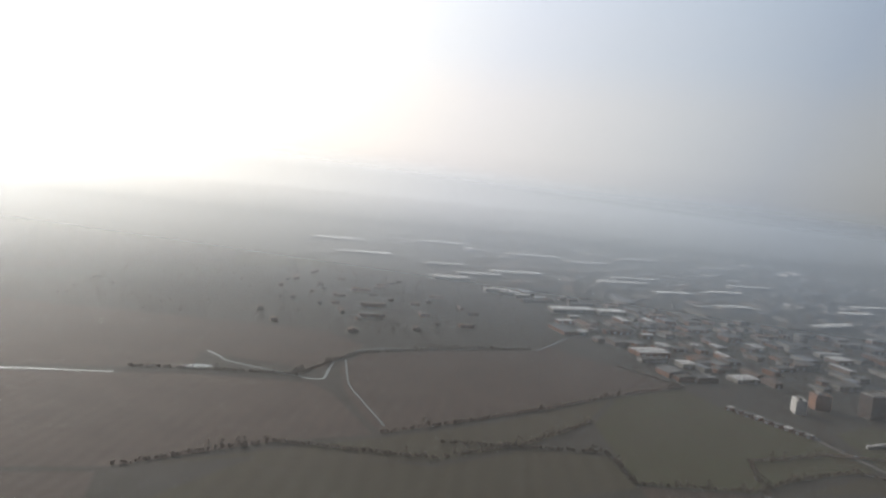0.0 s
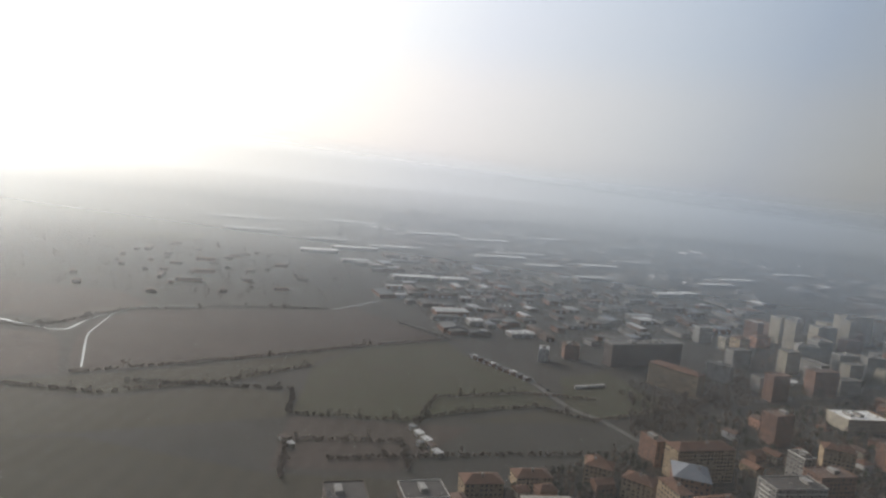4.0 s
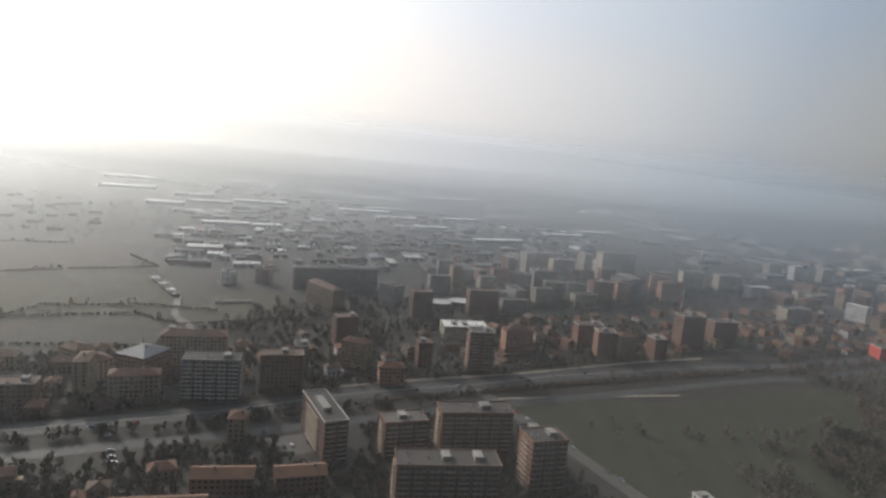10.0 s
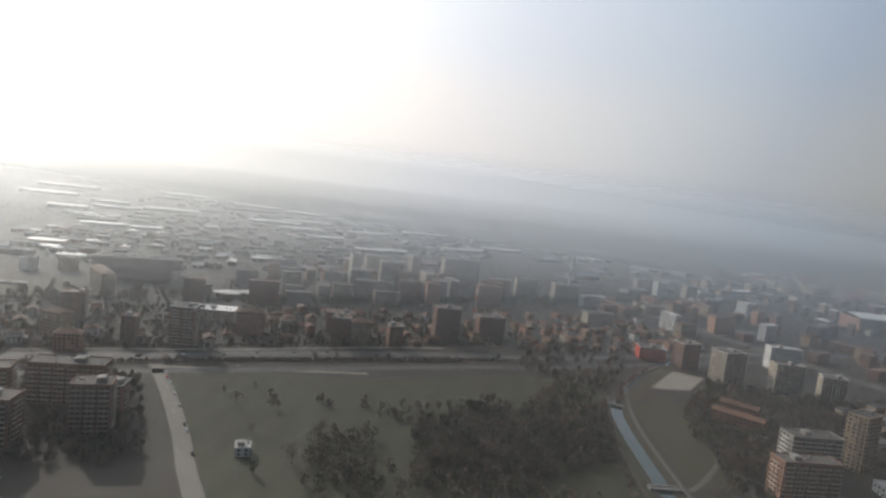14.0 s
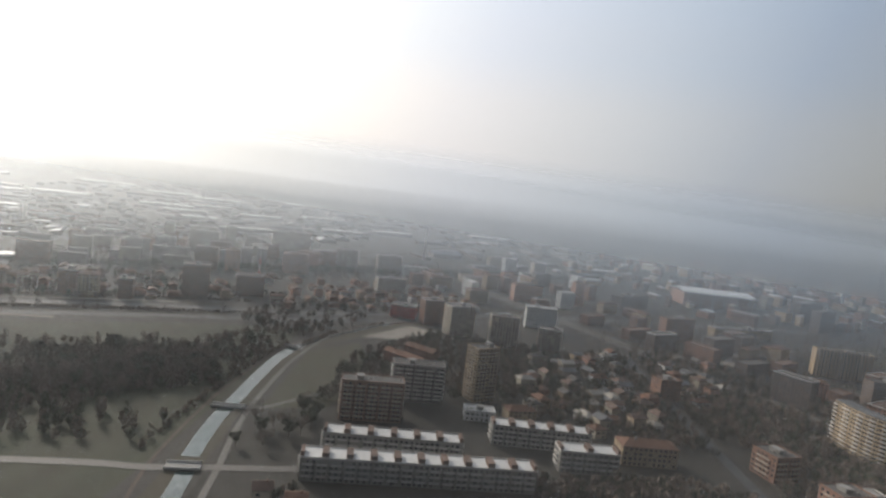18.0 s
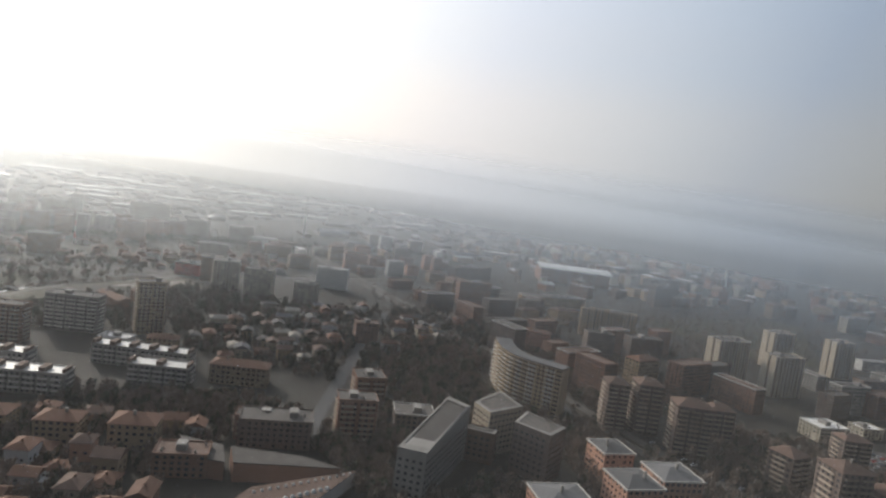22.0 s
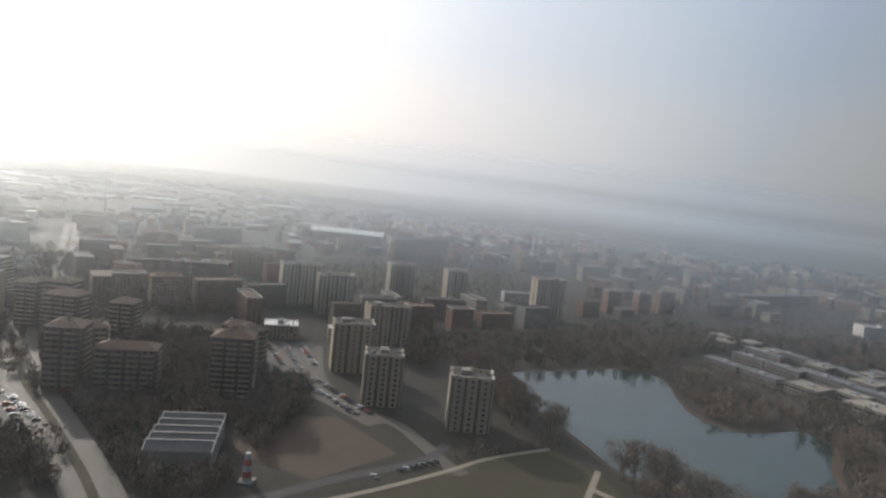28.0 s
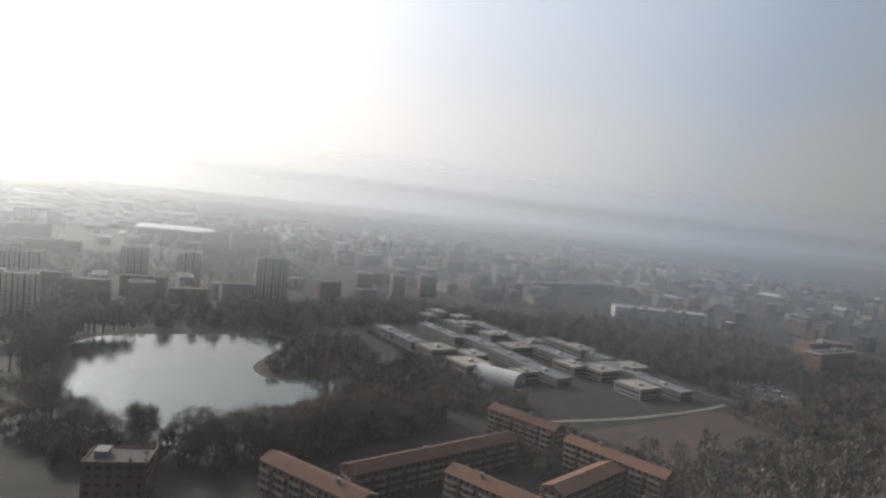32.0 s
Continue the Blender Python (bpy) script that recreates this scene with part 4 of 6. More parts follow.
block(427.6, 408.3, 19, 10, 24, 28, "ochre")
block(392.3, 383.3, 21, 34, 15, 16, "brick")
block(459, 421.7, 23, 34, 15, 17, "ochre")
block(440.5, 513.1, 22, 10, 22, 21, "brick")
block(553.9, 374.8, 13, 11, 14, 16, "ochre")
block(633, 502.9, 17, 21, 14, 16, "salmon")
block(741.5, 394.6, 12, 13, 16, 20, "brickb")
block(844.8, 364.7, 20, 9, 10, 5, "white")

# ---- landmarks with a shape of their own ----
def curved_slab():
    t = thing("curved_apartment_slab", 0, 0, 0, "tall curved ochre slab with a pale felt roof", "building", "city buildings")
    line = smooth([(1559.3, 520), (1562.7, 494.4), (1570.2, 475), (1583.5, 461.6), (1606.5, 447.7)], 4)
    h, deep = 34, 13
    outer = []
    for k, p in enumerate(line):
        d = (line[min(k + 1, len(line) - 1)] - line[max(k - 1, 0)]).normalized()
        outer.append(p + Vector((-d.y, d.x)) * deep)
    ring = [tuple(p) for p in line] + [tuple(p) for p in reversed(outer)]
    b = Build()
    b.prism(ring, 0, h)
    part("wall", b, "ochre", t)
    b = Build()
    b.prism(ring, h, h + 0.8)
    part("roof", b, "roof_grey", t)
    for s in range(11):
        b, c = Build(), Build()
        z = s * 3.1
        for k in range(len(line) - 1):
            for inner, sign in ((line, -1), (outer, 1)):
                p, q = inner[k], inner[k + 1]
                d = (q - p).normalized()
                n = Vector((-d.y, d.x)) * sign
                for f in (0.3, 0.72):
                    m = p.lerp(q, f)
                    a0, a1 = m - d * 0.9 + n * 0.06, m + d * 0.9 + n * 0.06
                    b.face([(*a0, z + 0.9), (*a1, z + 0.9), (*a1, z + 2.3), (*a0, z + 2.3)])
                if s and k % 2 == 0:
                    e0, e1 = p + n * 1.4, q + n * 1.4
                    c.face([(*p, z), (*q, z), (*e1, z), (*e0, z)])
                    c.face([(*e0, z), (*e1, z), (*e1, z + 1.0), (*e0, z + 1.0)])
        part("glazing", b, "glass", t, kind="stuff")
        if s:
            part("balcony_tier", c, "slab", t, kind="stuff")
    for x, y in line:
        TAKEN.append((x, y + 6, 12))


curved_slab()


def angular_hall():
    """The white angular complex: two tall wings with sloping roofs joined by a low one."""
    t = thing("white_office_complex", 0, 0, 0, "white angular complex of two tall wings and a link", "building", "city buildings")
    for ring, h0, h1, mat in (([(1512.5, 293.5), (1526.9, 291.1), (1544.9, 352.2), (1531.4, 363.2)], 26, 31, "concrete"), ([(1531.4, 363.2), (1544.9, 352.2), (1560.3, 349.5), (1562.3, 357.9)], 18, 18, "brick"), ([(1547.1, 373.2), (1556.5, 358.1), (1576.2, 378.3), (1563, 401.9)], 27, 27, "tower_wall"), ([(1569.9, 347.1), (1588.8, 333.9), (1598.7, 350.2), (1577.9, 367.8)], 28, 28, "dark_wall")):
        b = Build()
        n = len(ring)
        tops = [h0, h0, h1, h1]
        for k in range(n):
            j = (k + 1) % n
            b.face([(*ring[k], 0), (*ring[j], 0), (*ring[j], tops[j]), (*ring[k], tops[k])])
        b.face([(*ring[k], tops[k] - 0.5) for k in range(n)])
        part("wing", b, mat, t)
        b = Build()
        cx, cy = sum(p[0] for p in ring) / n, sum(p[1] for p in ring) / n
        inner = [(cx + (p[0] - cx) * 0.84, cy + (p[1] - cy) * 0.84) for p in ring]
        low = [(*inner[k], tops[k] - 0.2) for k in range(n)]
        b.face(low)
        part("roof", b, "felt", t)
        b = Build()
        for k in range(n):
            j = (k + 1) % n
            b.face([(*ring[k], tops[k]), (*ring[j], tops[j]), (*inner[j], tops[j] + 0.3), (*inner[k], tops[k] + 0.3)])
        part("roof_edge", b, "concrete", t)
        for s in range(1, int(h0 / 3.3)):
            b = Build()
            for k in range(n):
                p, q = Vector(ring[k]), Vector(ring[(k + 1) % n])
                d = (q - p).normalized()
                nn = Vector((d.y, -d.x)) * 0.06
                for m in range(int((q - p).length / 3.4)):
                    a = p + d * (1.2 + 3.4 * m) + nn
                    e = a + d * 1.6
                    b.face([(*a, s * 3.3), (*e, s * 3.3), (*e, s * 3.3 + 1.3), (*a, s * 3.3 + 1.3)])
            part("glazing", b, "glass", t, kind="stuff")
        TAKEN.append((cx, cy, 24))


angular_hall()


def crescent_market():
    t = thing("market_hall", 0, 0, 0, "fan-shaped market hall with rows of white roof domes", "hall")
    ring = [(1448.4, 252.2), (1455.2, 247.8), (1465, 246.5), (1477.6, 251.9), (1493.1, 300.4), (1472.7, 284.6), (1452.2, 268.6)]
    b = Build()
    b.prism(ring, 0, 7)
    part("wall", b, "white", t)
    b = Build()
    b.prism(ring, 7, 7.4)
    part("roof", b, "tile_brown", t)
    for (xa, ya), (xb, yb), count, r in (((1469.8, 262.9), (1484.4, 277.9), 7, 1.25), ((1455.1, 264.2), (1491.2, 296.1), 14, 0.8)):
        for k in range(count):
            f = k / (count - 1)
            x, y = xa + (xb - xa) * f, ya + (yb - ya) * f
            b = Build()
            for j in range(8):
                a0, a1 = j * math.pi / 4, (j + 1) * math.pi / 4
                for z0, z1, r0, r1 in ((7.4, 7.4 + r * 0.8, r, r * 0.75), (7.4 + r * 0.8, 7.4 + r * 1.25, r * 0.75, 0.05)):
                    b.face([(x + r0 * math.cos(a0), y + r0 * math.sin(a0), z0), (x + r0 * math.cos(a1), y + r0 * math.sin(a1), z0), (x + r1 * math.cos(a1), y + r1 * math.sin(a1), z1), (x + r1 * math.cos(a0), y + r1 * math.sin(a0), z1)])
            part("roof_dome", b, "white", t)
    for k in range(6):
        x, y = 1449 + 5 * k, 251.0 - 3.6 * math.sin(math.pi * (k + 0.5) / 6)
        b = Build()
        b.box(x - 0.2, y - 0.5, 0, x + 0.2, y - 0.05, 7.2)
        part("pilaster", b, "concrete", t)
    TAKEN.append((1470.7, 270.5, 30))
    t = thing("shop_row", 0, 0, 0, "long low brick shop row with a felt roof", "building")
    for ring in ([(1401.7, 303.3), (1414.7, 283.4), (1433.4, 283.1), (1425.5, 300.7)], [(1429.4, 300.6), (1437.4, 284.1), (1486.3, 296.2), (1465.8, 302)]):
        b = Build()
        b.prism(ring, 0, 9)
        part("wall", b, "brick", t)
        b = Build()
        b.prism(ring, 9, 9.5)
        part("roof", b, "felt", t)
    TAKEN.append((1443.2, 292.7, 40))
    c = thing("canopy", 0, 0, 0, "white triangular canopy on slender posts", "canopy")
    b = Build()
    b.prism([(1489.3, 240.7), (1504.7, 250.4), (1506.6, 272.1)], 7.4, 8.0)
    part("roof", b, "white", c)
    for x, y in ((1491.2, 242.4), (1502.8, 249.9), (1505.7, 268.9)):
        b = Build()
        b.tube((x, y, 0), (x, y, 7.4), 0.3, 0.3)
        part("post", b, "slab", c)


crescent_market()
block(1513.3, 230.6, 20, 43, 12, 6, "lowdark")
block(1549.6, 249.8, 20, 33, 18, 6, "concrete")
block(1439.2, 333.9, 13, 41, 12, 13, "brickb")


def big_roof(x, y, turn, w, d, h, label):
    t = thing("sports_hall", x, y, turn, label, "hall")
    b = Build()
    b.box(-w / 2 + 4, 4, 0, w / 2 - 4, d - 4, h - 2)
    part("wall", b, "brick", t)
    b = Build()
    for k in range(8):
        y0, y1 = d * k / 8, d * (k + 1) / 8
        z0, z1 = h + 5 * math.sin(math.pi * k / 8), h + 5 * math.sin(math.pi * (k + 1) / 8)
        b.face([(-w / 2, y0, z0), (w / 2, y0, z0), (w / 2, y1, z1), (-w / 2, y1, z1)])
        b.face([(w / 2, y0, z0 - 1.2), (-w / 2, y0, z0 - 1.2), (-w / 2, y1, z1 - 1.2), (w / 2, y1, z1 - 1.2)])
    b.box(-w / 2, -0.3, h - 1.2, w / 2, 0, h)
    part("roof", b, "roof_bright", t, "bright white curved roof")
    for k in range(6):
        c = (k - 2.5) * w / 6
        b = Build()
        b.box(c - 0.6, -1, 0, c + 0.6, 1.2, h - 1)
        part("pier", b, "concrete", t)
    TAKEN.append((x, y + d / 2, 80))


big_roof(1715.6, 1206.2, 6, 139, 67, 26, "large sports hall under a bright white roof")

# pavilion with twin rounded white roofs
t = thing("twin_pavilion", 659.8, 803.6, 20, "low pavilion with two rounded white roofs", "pavilion")
for cx, cy in ((-14, 0), (16, 8)):
    b = Build()
    b.prism([(cx + 15 * math.cos(a * math.pi / 9), cy + 12 * math.sin(a * math.pi / 9)) for a in range(18)], 0, 5)
    part("wall", b, "concrete", t)
    b = Build()
    b.prism([(cx + (17 - 4 * math.cos(a * math.pi / 3)) * math.cos(a * math.pi / 9), cy + 14 * math.sin(a * math.pi / 9)) for a in range(18)], 5, 6)
    part("roof", b, "roof_white", t)
TAKEN.append((659.7, 806.1, 34))


def mast(x, y, h, name, label, mats, r=0.9):
    t = thing(name, x, y, 0, label, "tower")
    n = len(mats)
    for k, m in enumerate(mats):
        b = Build()
        b.tube((0, 0, h * k / n), (0, 0, h * (k + 1) / n), r * (1 - 0.5 * k / n), r * (1 - 0.5 * (k + 1) / n), 10)
        part("shaft", b, m, t)
    b = Build()
    b.box(-r * 1.4, -r * 1.4, 0, r * 1.4, r * 1.4, 1.0)
    part("base", b, "concrete", t)
    return t


mast(965.7, 863.7, 42, "transmission_mast", "thin red and white mast on a tall block", ["slab", "red", "slab", "red", "slab"], 1.2)
mast(2094.4, 1501.7, 58, "white_chimney", "tall slender white chimney", ["white", "white", "slab"], 4.5)
mast(1148.7, 1363.5, 90, "transmission_mast", "lattice mast far off in the fields", ["concrete", "slab", "concrete"], 2.4)
t = mast(1875.7, 255.9, 13, "water_tank_tower", "small round tower banded red and white", ["white", "red", "white", "red", "white"], 2.3)
t = shed(1845.7, 254.6, 14, 28, 40, 10, "roof_grey", "concrete", saw=5, label="grey workshop with a sawtooth roof")

# park pavilion, tennis dome
t = thing("park_pavilion", 2034.4, 252.2, -46, "small white park pavilion with a flat grey roof", "pavilion")
b = Build()
b.box(-12, -3.5, 0, 12, 3.5, 3.4)
part("wall", b, "white", t)
b = Build()
b.box(-13, -4.4, 3.4, 13, 4.4, 3.9)
part("roof", b, "roof_grey", t)
b = Build()
for k in range(6):
    b.box(-10.6 + 4 * k, -3.62, 0.4, -8.2 + 4 * k, -3.5, 2.8)
part("glazing", b, "glass", t, kind="stuff")
b = Build()
b.box(-16, -3.2, 0, -12, 3.2, 2.6)
part("annex", b, "lawn", t, "green painted annex")
t = thing("tennis_dome", 2284.3, 458.7, -32, "white air-supported half-round tennis hall", "hall")
b = Build()
for k in range(10):
    a0, a1 = math.pi * k / 10, math.pi * (k + 1) / 10
    y0, z0, y1, z1 = -10 * math.cos(a0), 8.5 * math.sin(a0), -10 * math.cos(a1), 8.5 * math.sin(a1)
    b.face([(-17, y0, z0), (17, y0, z0), (17, y1, z1), (-17, y1, z1)])
    for s in (-1, 1):
        f = [(s * 17, 0, 0), (s * 17, y0, z0), (s * 17, y1, z1)]
        b.face(f if s < 0 else f[::-1])
part("membrane", b, "white", t)
b = Build()
for s in (-17.2, 16.8):
    b.box(s, -2, 0, s + 0.4, 2, 2.6)
part("entrance", b, "metal", t)


# office pavilions: a chequer of flat roofs and sunk courts
def office(x, y, w, d, h, roof, label):
    t = thing("office_pavilion", x, y, -57, label, "office", "office pavilions")
    b = Build()
    b.box(-w / 2, -d / 2, 0, w / 2, d / 2, h - 1.2)
    part("wall", b, "concrete", t)
    b = Build()
    for z0, z1 in ((0.9, 2.4), (3.7, h - 1.9)):
        for k in range(max(1, int(w / 3.2))):
            c = (k + 0.5) * 3.2 - int(w / 3.2) * 1.6
            for s in (-1, 1):
                b.box(c - 1.1, s * d / 2 - 0.06, z0, c + 1.1, s * d / 2 + 0.06, z1)
        for k in range(max(1, int(d / 3.2))):
            c = (k + 0.5) * 3.2 - int(d / 3.2) * 1.6
            for s in (-1, 1):
                b.box(s * w / 2 - 0.06, c - 1.1, z0, s * w / 2 + 0.06, c + 1.1, z1)
    part("glazing", b, "glass", t, kind="stuff")
    b = Build()
    b.box(-w / 2 - 0.5, -d / 2 - 0.5, h - 1.2, w / 2 + 0.5, d / 2 + 0.5, h)
    part("roof", b, roof, t)
    b = Build()
    for q in ((-w / 2 - 0.6, -d / 2 - 0.6, w / 2 + 0.6, -d / 2 - 0.1), (-w / 2 - 0.6, d / 2 + 0.1, w / 2 + 0.6, d / 2 + 0.6), (-w / 2 - 0.6, -d / 2 - 0.1, -w / 2 - 0.1, d / 2 + 0.1), (w / 2 + 0.1, -d / 2 - 0.1, w / 2 + 0.6, d / 2 + 0.1)):
        b.box(q[0], q[1], h, q[2], q[3], h + 0.5)
    part("roof_edge", b, "concrete", t)
    b = Build()
    b.box(-2, -2, h, 3, 2, h + 1.6)
    part("roof_plant", b, "metal", t)
    TAKEN.append((x, y, max(w, d) * 0.6))


BARS = (((2182.3, 588.7), (2222.3, 529.9), 13), ((2220.7, 623.5), (2257.4, 566.4), 12), ((2270.1, 661.3), (2350.8, 526.5), 14), ((2341.7, 612.4), (2383.2, 539.7), 12), ((2262.4, 583.4), (2330.7, 457.2), 14), ((2245.4, 655.9), (2265.2, 621), 10), ((2377, 533.5), (2417.6, 454.2), 13))
for (xa, ya), (xb, yb), wide in BARS:
    pieces = max(1, round(math.hypot(xb - xa, yb - ya) / 42))
    for k in range(pieces):
        f = (k + 0.5) / pieces
        office(xa + (xb - xa) * f, ya + (yb - ya) * f, math.hypot(xb - xa, yb - ya) / pieces - 2.2, wide, 6.0, "roof_blue", "long blue-grey roofed wing of the office garden")
for x, y, w, d in ((2236.9, 515.5, 26, 24), (2265.7, 505.8, 22, 16), (2262.6, 477, 28, 24), (2304.9, 553.2, 22, 22), (2287.9, 599.1, 20, 18), (2263, 641.4, 18, 12), (2257.2, 676.5, 16, 16), (2233.3, 695.2, 22, 12), (2224.6, 664.8, 20, 12), (2363.4, 575.2, 28, 18), (2345.2, 505.5, 24, 18), (2303.4, 465.7, 14, 18), (2324.4, 584.6, 16, 14), (2366.5, 500.3, 24, 22), (2397, 522.3, 22, 20), (2384.6, 458.7, 24, 22)):
    office(x, y, w, d, 7.4, "roof_gravel", "square office pavilion with a beige gravel roof")

block(2521.2, 831.3, -1, 119, 24, 14, "white")

# long halls with bright sheet roofs far out on the plain
for x, y, w, d, turn in ((-10, 1460, 60, 14, 22), (20, 1438, 46, 12, 22), (48, 1418, 34, 10, 22), (-124, 1572, 90, 34, 20), (-60, 1690, 120, 30, 20), (-170, 1830, 110, 26, 18), (40, 1800, 150, 40, 20), (150, 1305, 95, 30, 24), (230, 1330, 60, 26, 24), (340, 1832, 150, 34, 22), (450, 1722, 110, 26, 22), (402, 1960, 160, 30, 22), (705, 1440, 70, 22, 26), (750, 1475, 70, 22, 26), (560, 1580, 90, 30, 24), (540, 2630, 190, 46, 24), (300, 2300, 170, 40, 22), (100, 2350, 200, 44, 20), (760, 2050, 150, 30, 24), (620, 1850, 120, 26, 24), (-420, 1900, 160, 40, 18), (-600, 2250, 200, 50, 18), (-250, 2500, 220, 44, 20), (1568, 1548, 70, 24, 20), (900, 1700, 110, 24, 26), (1010, 1850, 120, 26, 26), (860, 2600, 200, 40, 24), (1300, 2150, 140, 30, 26)):
    shed(x, y, turn, w, d, 8, "roof_bright", "concrete", rise=0.05, label="long far hall with a bright sheet-metal roof")

# farm, garages, bridges
shed(344.2, 384.6, 12, 34, 29, 13, "roof_gravel", "cream", label="hall with a broad white ridged roof")
for x, y, w, d, r in ((234.1, 528.3, 8, 6, "roof_grey"), (240.5, 516.6, 9, 6, "roof_white"), (248.1, 504.8, 10, 6, "roof_white"), (253.3, 494.4, 7, 5, "tile_brown"), (258.6, 482.7, 9, 6, "roof_white"), (244, 497.3, 6, 5, "roof_grey"), (147.1, 466.2, 6, 4, "roof_white"), (137.2, 476.7, 8, 5, "tile_brown")):
    shed(x, y, -52, w, d, 3.4, r, "cream", label="small farm building with a weathered roof")
for k in range(9):
    f = k / 8
    shed(280 + 61 * f, 773 - 67 * f, -48, 7.2, 8, 3.6, "roof_white" if k % 3 == 0 else "roof_grey", "brick", label="small garage with a white roof beside the road")
for k in range(10):
    shed(398.5 + 3.6 * k, 696.8 + 1.9 * k, 27, 2.2, 3, 3, "roof_white", "white", label="small white kiosk in a row")


def bridge(x, y, turn, length, width):
    t = thing("canal_bridge", x, y, turn, "short concrete bridge over the canal", "bridge")
    b = Build()
    b.box(-length / 2, -width / 2, 0.5, length / 2, width / 2, 1.1)
    part("deck", b, "concrete", t)
    for s in (-1, 1):
        b = Build()
        b.box(-length / 2, s * width / 2 - 0.15, 1.1, length / 2, s * width / 2 + 0.15, 2.1)
        part("railing", b, "slab", t)
        b = Build()
        b.box(s * length * 0.42 - 0.8, -width / 2, 0, s * length * 0.42 + 0.8, width / 2, 0.5)
        part("abutment", b, "concrete", t)


bridge(1108.5, 408.3, 8, 22, 5)
bridge(1120.7, 318.2, 14, 18, 8)
bridge(1104.4, 568.9, -25, 16, 4)

# ---- fill of the quarters ----
ROADS = [HIGHWAY, RAIL, CANAL, AVENUE, PARK_ROAD, [(1441.3, 727.6), (1442.8, 589), (1449.5, 436.6), (1455, 337.8)], [(1847.9, 482.9), (1869.5, 405.4), (1900.4, 361.8), (1931.1, 339.3), (1956.2, 301.7)]]
ROAD_PTS = []
for line in ROADS:
    for p, q in zip(smooth(line), smooth(line)[1:]):
        for k in range(max(1, int((q - p).length / 12))):
            ROAD_PTS.append(p.lerp(q, k / max(1, int((q - p).length / 12))))


def clear(x, y, r, road=17):
    if inside(x, y, LAKE):
        return False
    for px, py, pr in TAKEN:
        if abs(px - x) < pr + r and abs(py - y) < pr + r and math.hypot(px - x, py - y) < pr + r:
            return False
    return all(abs(p.x - x) > road or abs(p.y - y) > road or math.hypot(p.x - x, p.y - y) > road for p in ROAD_PTS)


def scatter(poly, tries, seed, step):
    """Places inside a quarter, on a loosely kept grid at the street's angle."""
    rng = random.Random(seed)
    xs, ys = [p[0] for p in poly], [p[1] for p in poly]
    for _ in range(tries):
        x, y = rng.uniform(min(xs), max(xs)), rng.uniform(min(ys), max(ys))
        if inside(x, y, poly):
            yield rng, x, y


def houses(poly, tries, seed, turn, flat=0.0, gap=9):
    for rng, x, y in scatter(poly, tries, seed, 18):
        if clear(x, y, gap, 20):
            w, d, h = rng.uniform(9, 15), rng.uniform(8.5, 11), rng.choice((4.2, 6.6, 6.8, 9.4))
            if rng.random() < flat:
                house(x, y, turn + rng.choice((0, 90)) + rng.uniform(-5, 5), w, d, h, rng.choice(("white", "cream", "cream", "ochre")), rng.choice(("roof_grey", "roof_grey", "roof_gravel", "felt", "tile_brown")), "pale villa with a light grey roof among trees")
            else:
                house(x, y, turn + rng.choice((0, 90)) + rng.uniform(-5, 5), w, d, h, rng.choice(("cream", "ochre", "salmon", "brick", "white")), rng.choice(("tile", "tile", "tile_brown")), "small house with a red tiled roof")


def midrises(poly, tries, seed, turn, styles, hs, gap=16):
    for rng, x, y in scatter(poly, tries, seed, 30):
        if clear(x, y, gap, 24):
            block(x, y, turn + rng.choice((0, 0, 90)) + rng.uniform(-4, 4), rng.uniform(18, 44), rng.uniform(12, 16), rng.choice(hs), rng.choice(styles), simple=True)


def sheds(poly, tries, seed, turn, big=1.0):
    for rng, x, y in scatter(poly, tries, seed, 40):
        w, d = rng.choice((14, 20, 26, 34, 48)) * big * rng.uniform(0.85, 1.2), rng.choice((12, 16, 22, 30)) * big * rng.uniform(0.85, 1.2)
        if clear(x, y, max(w, d) * 0.42, 26):
            shed(x, y, turn + rng.choice((0, 90)) + rng.uniform(-3, 3), w, d, rng.uniform(4.5, 8), rng.choice(SHED_ROOFS), rng.choice(("concrete", "brick", "dark_wall")), rise=rng.choice((0.02, 0.05, 0.08)))


def far_roofs(name, poly, tries, seed, turn, big, tall, roofs, walls, label, gap=0.42):
    """Far small buildings that run together in the haze."""
    b = Build()
    mats = list(walls) + list(roofs)
    for rng, x, y in scatter(poly, tries, seed, 40):
        w, d = rng.choice((10, 14, 20, 34, 52)) * big * rng.uniform(0.85, 1.2), rng.choice((9, 12, 16, 22)) * big * rng.uniform(0.85, 1.2)
        if clear(x, y, max(w, d) * gap, 20):
            a, h = turn + rng.choice((0, 90)) + rng.uniform(-3, 3), rng.uniform(*tall)
            wall, roof = Build(), Build()
            wall.box(-w / 2, 0, 0, w / 2, d, h, bottom=False)
            roof_shape(roof, w, d, h, rng.choice(("gable", "hip")), d * rng.choice((0.05, 0.12, 0.2)), 0.4)
            b.add(wall, x, y, a, rng.randrange(len(walls)))
            b.add(roof, x, y, a, len(walls) + rng.randrange(len(roofs)))
            TAKEN.append((x, y + d / 2, max(w, d) * 0.55))
    tagged(new(name, b.mesh(name, mats)), label, "buildings", kind="stuff")


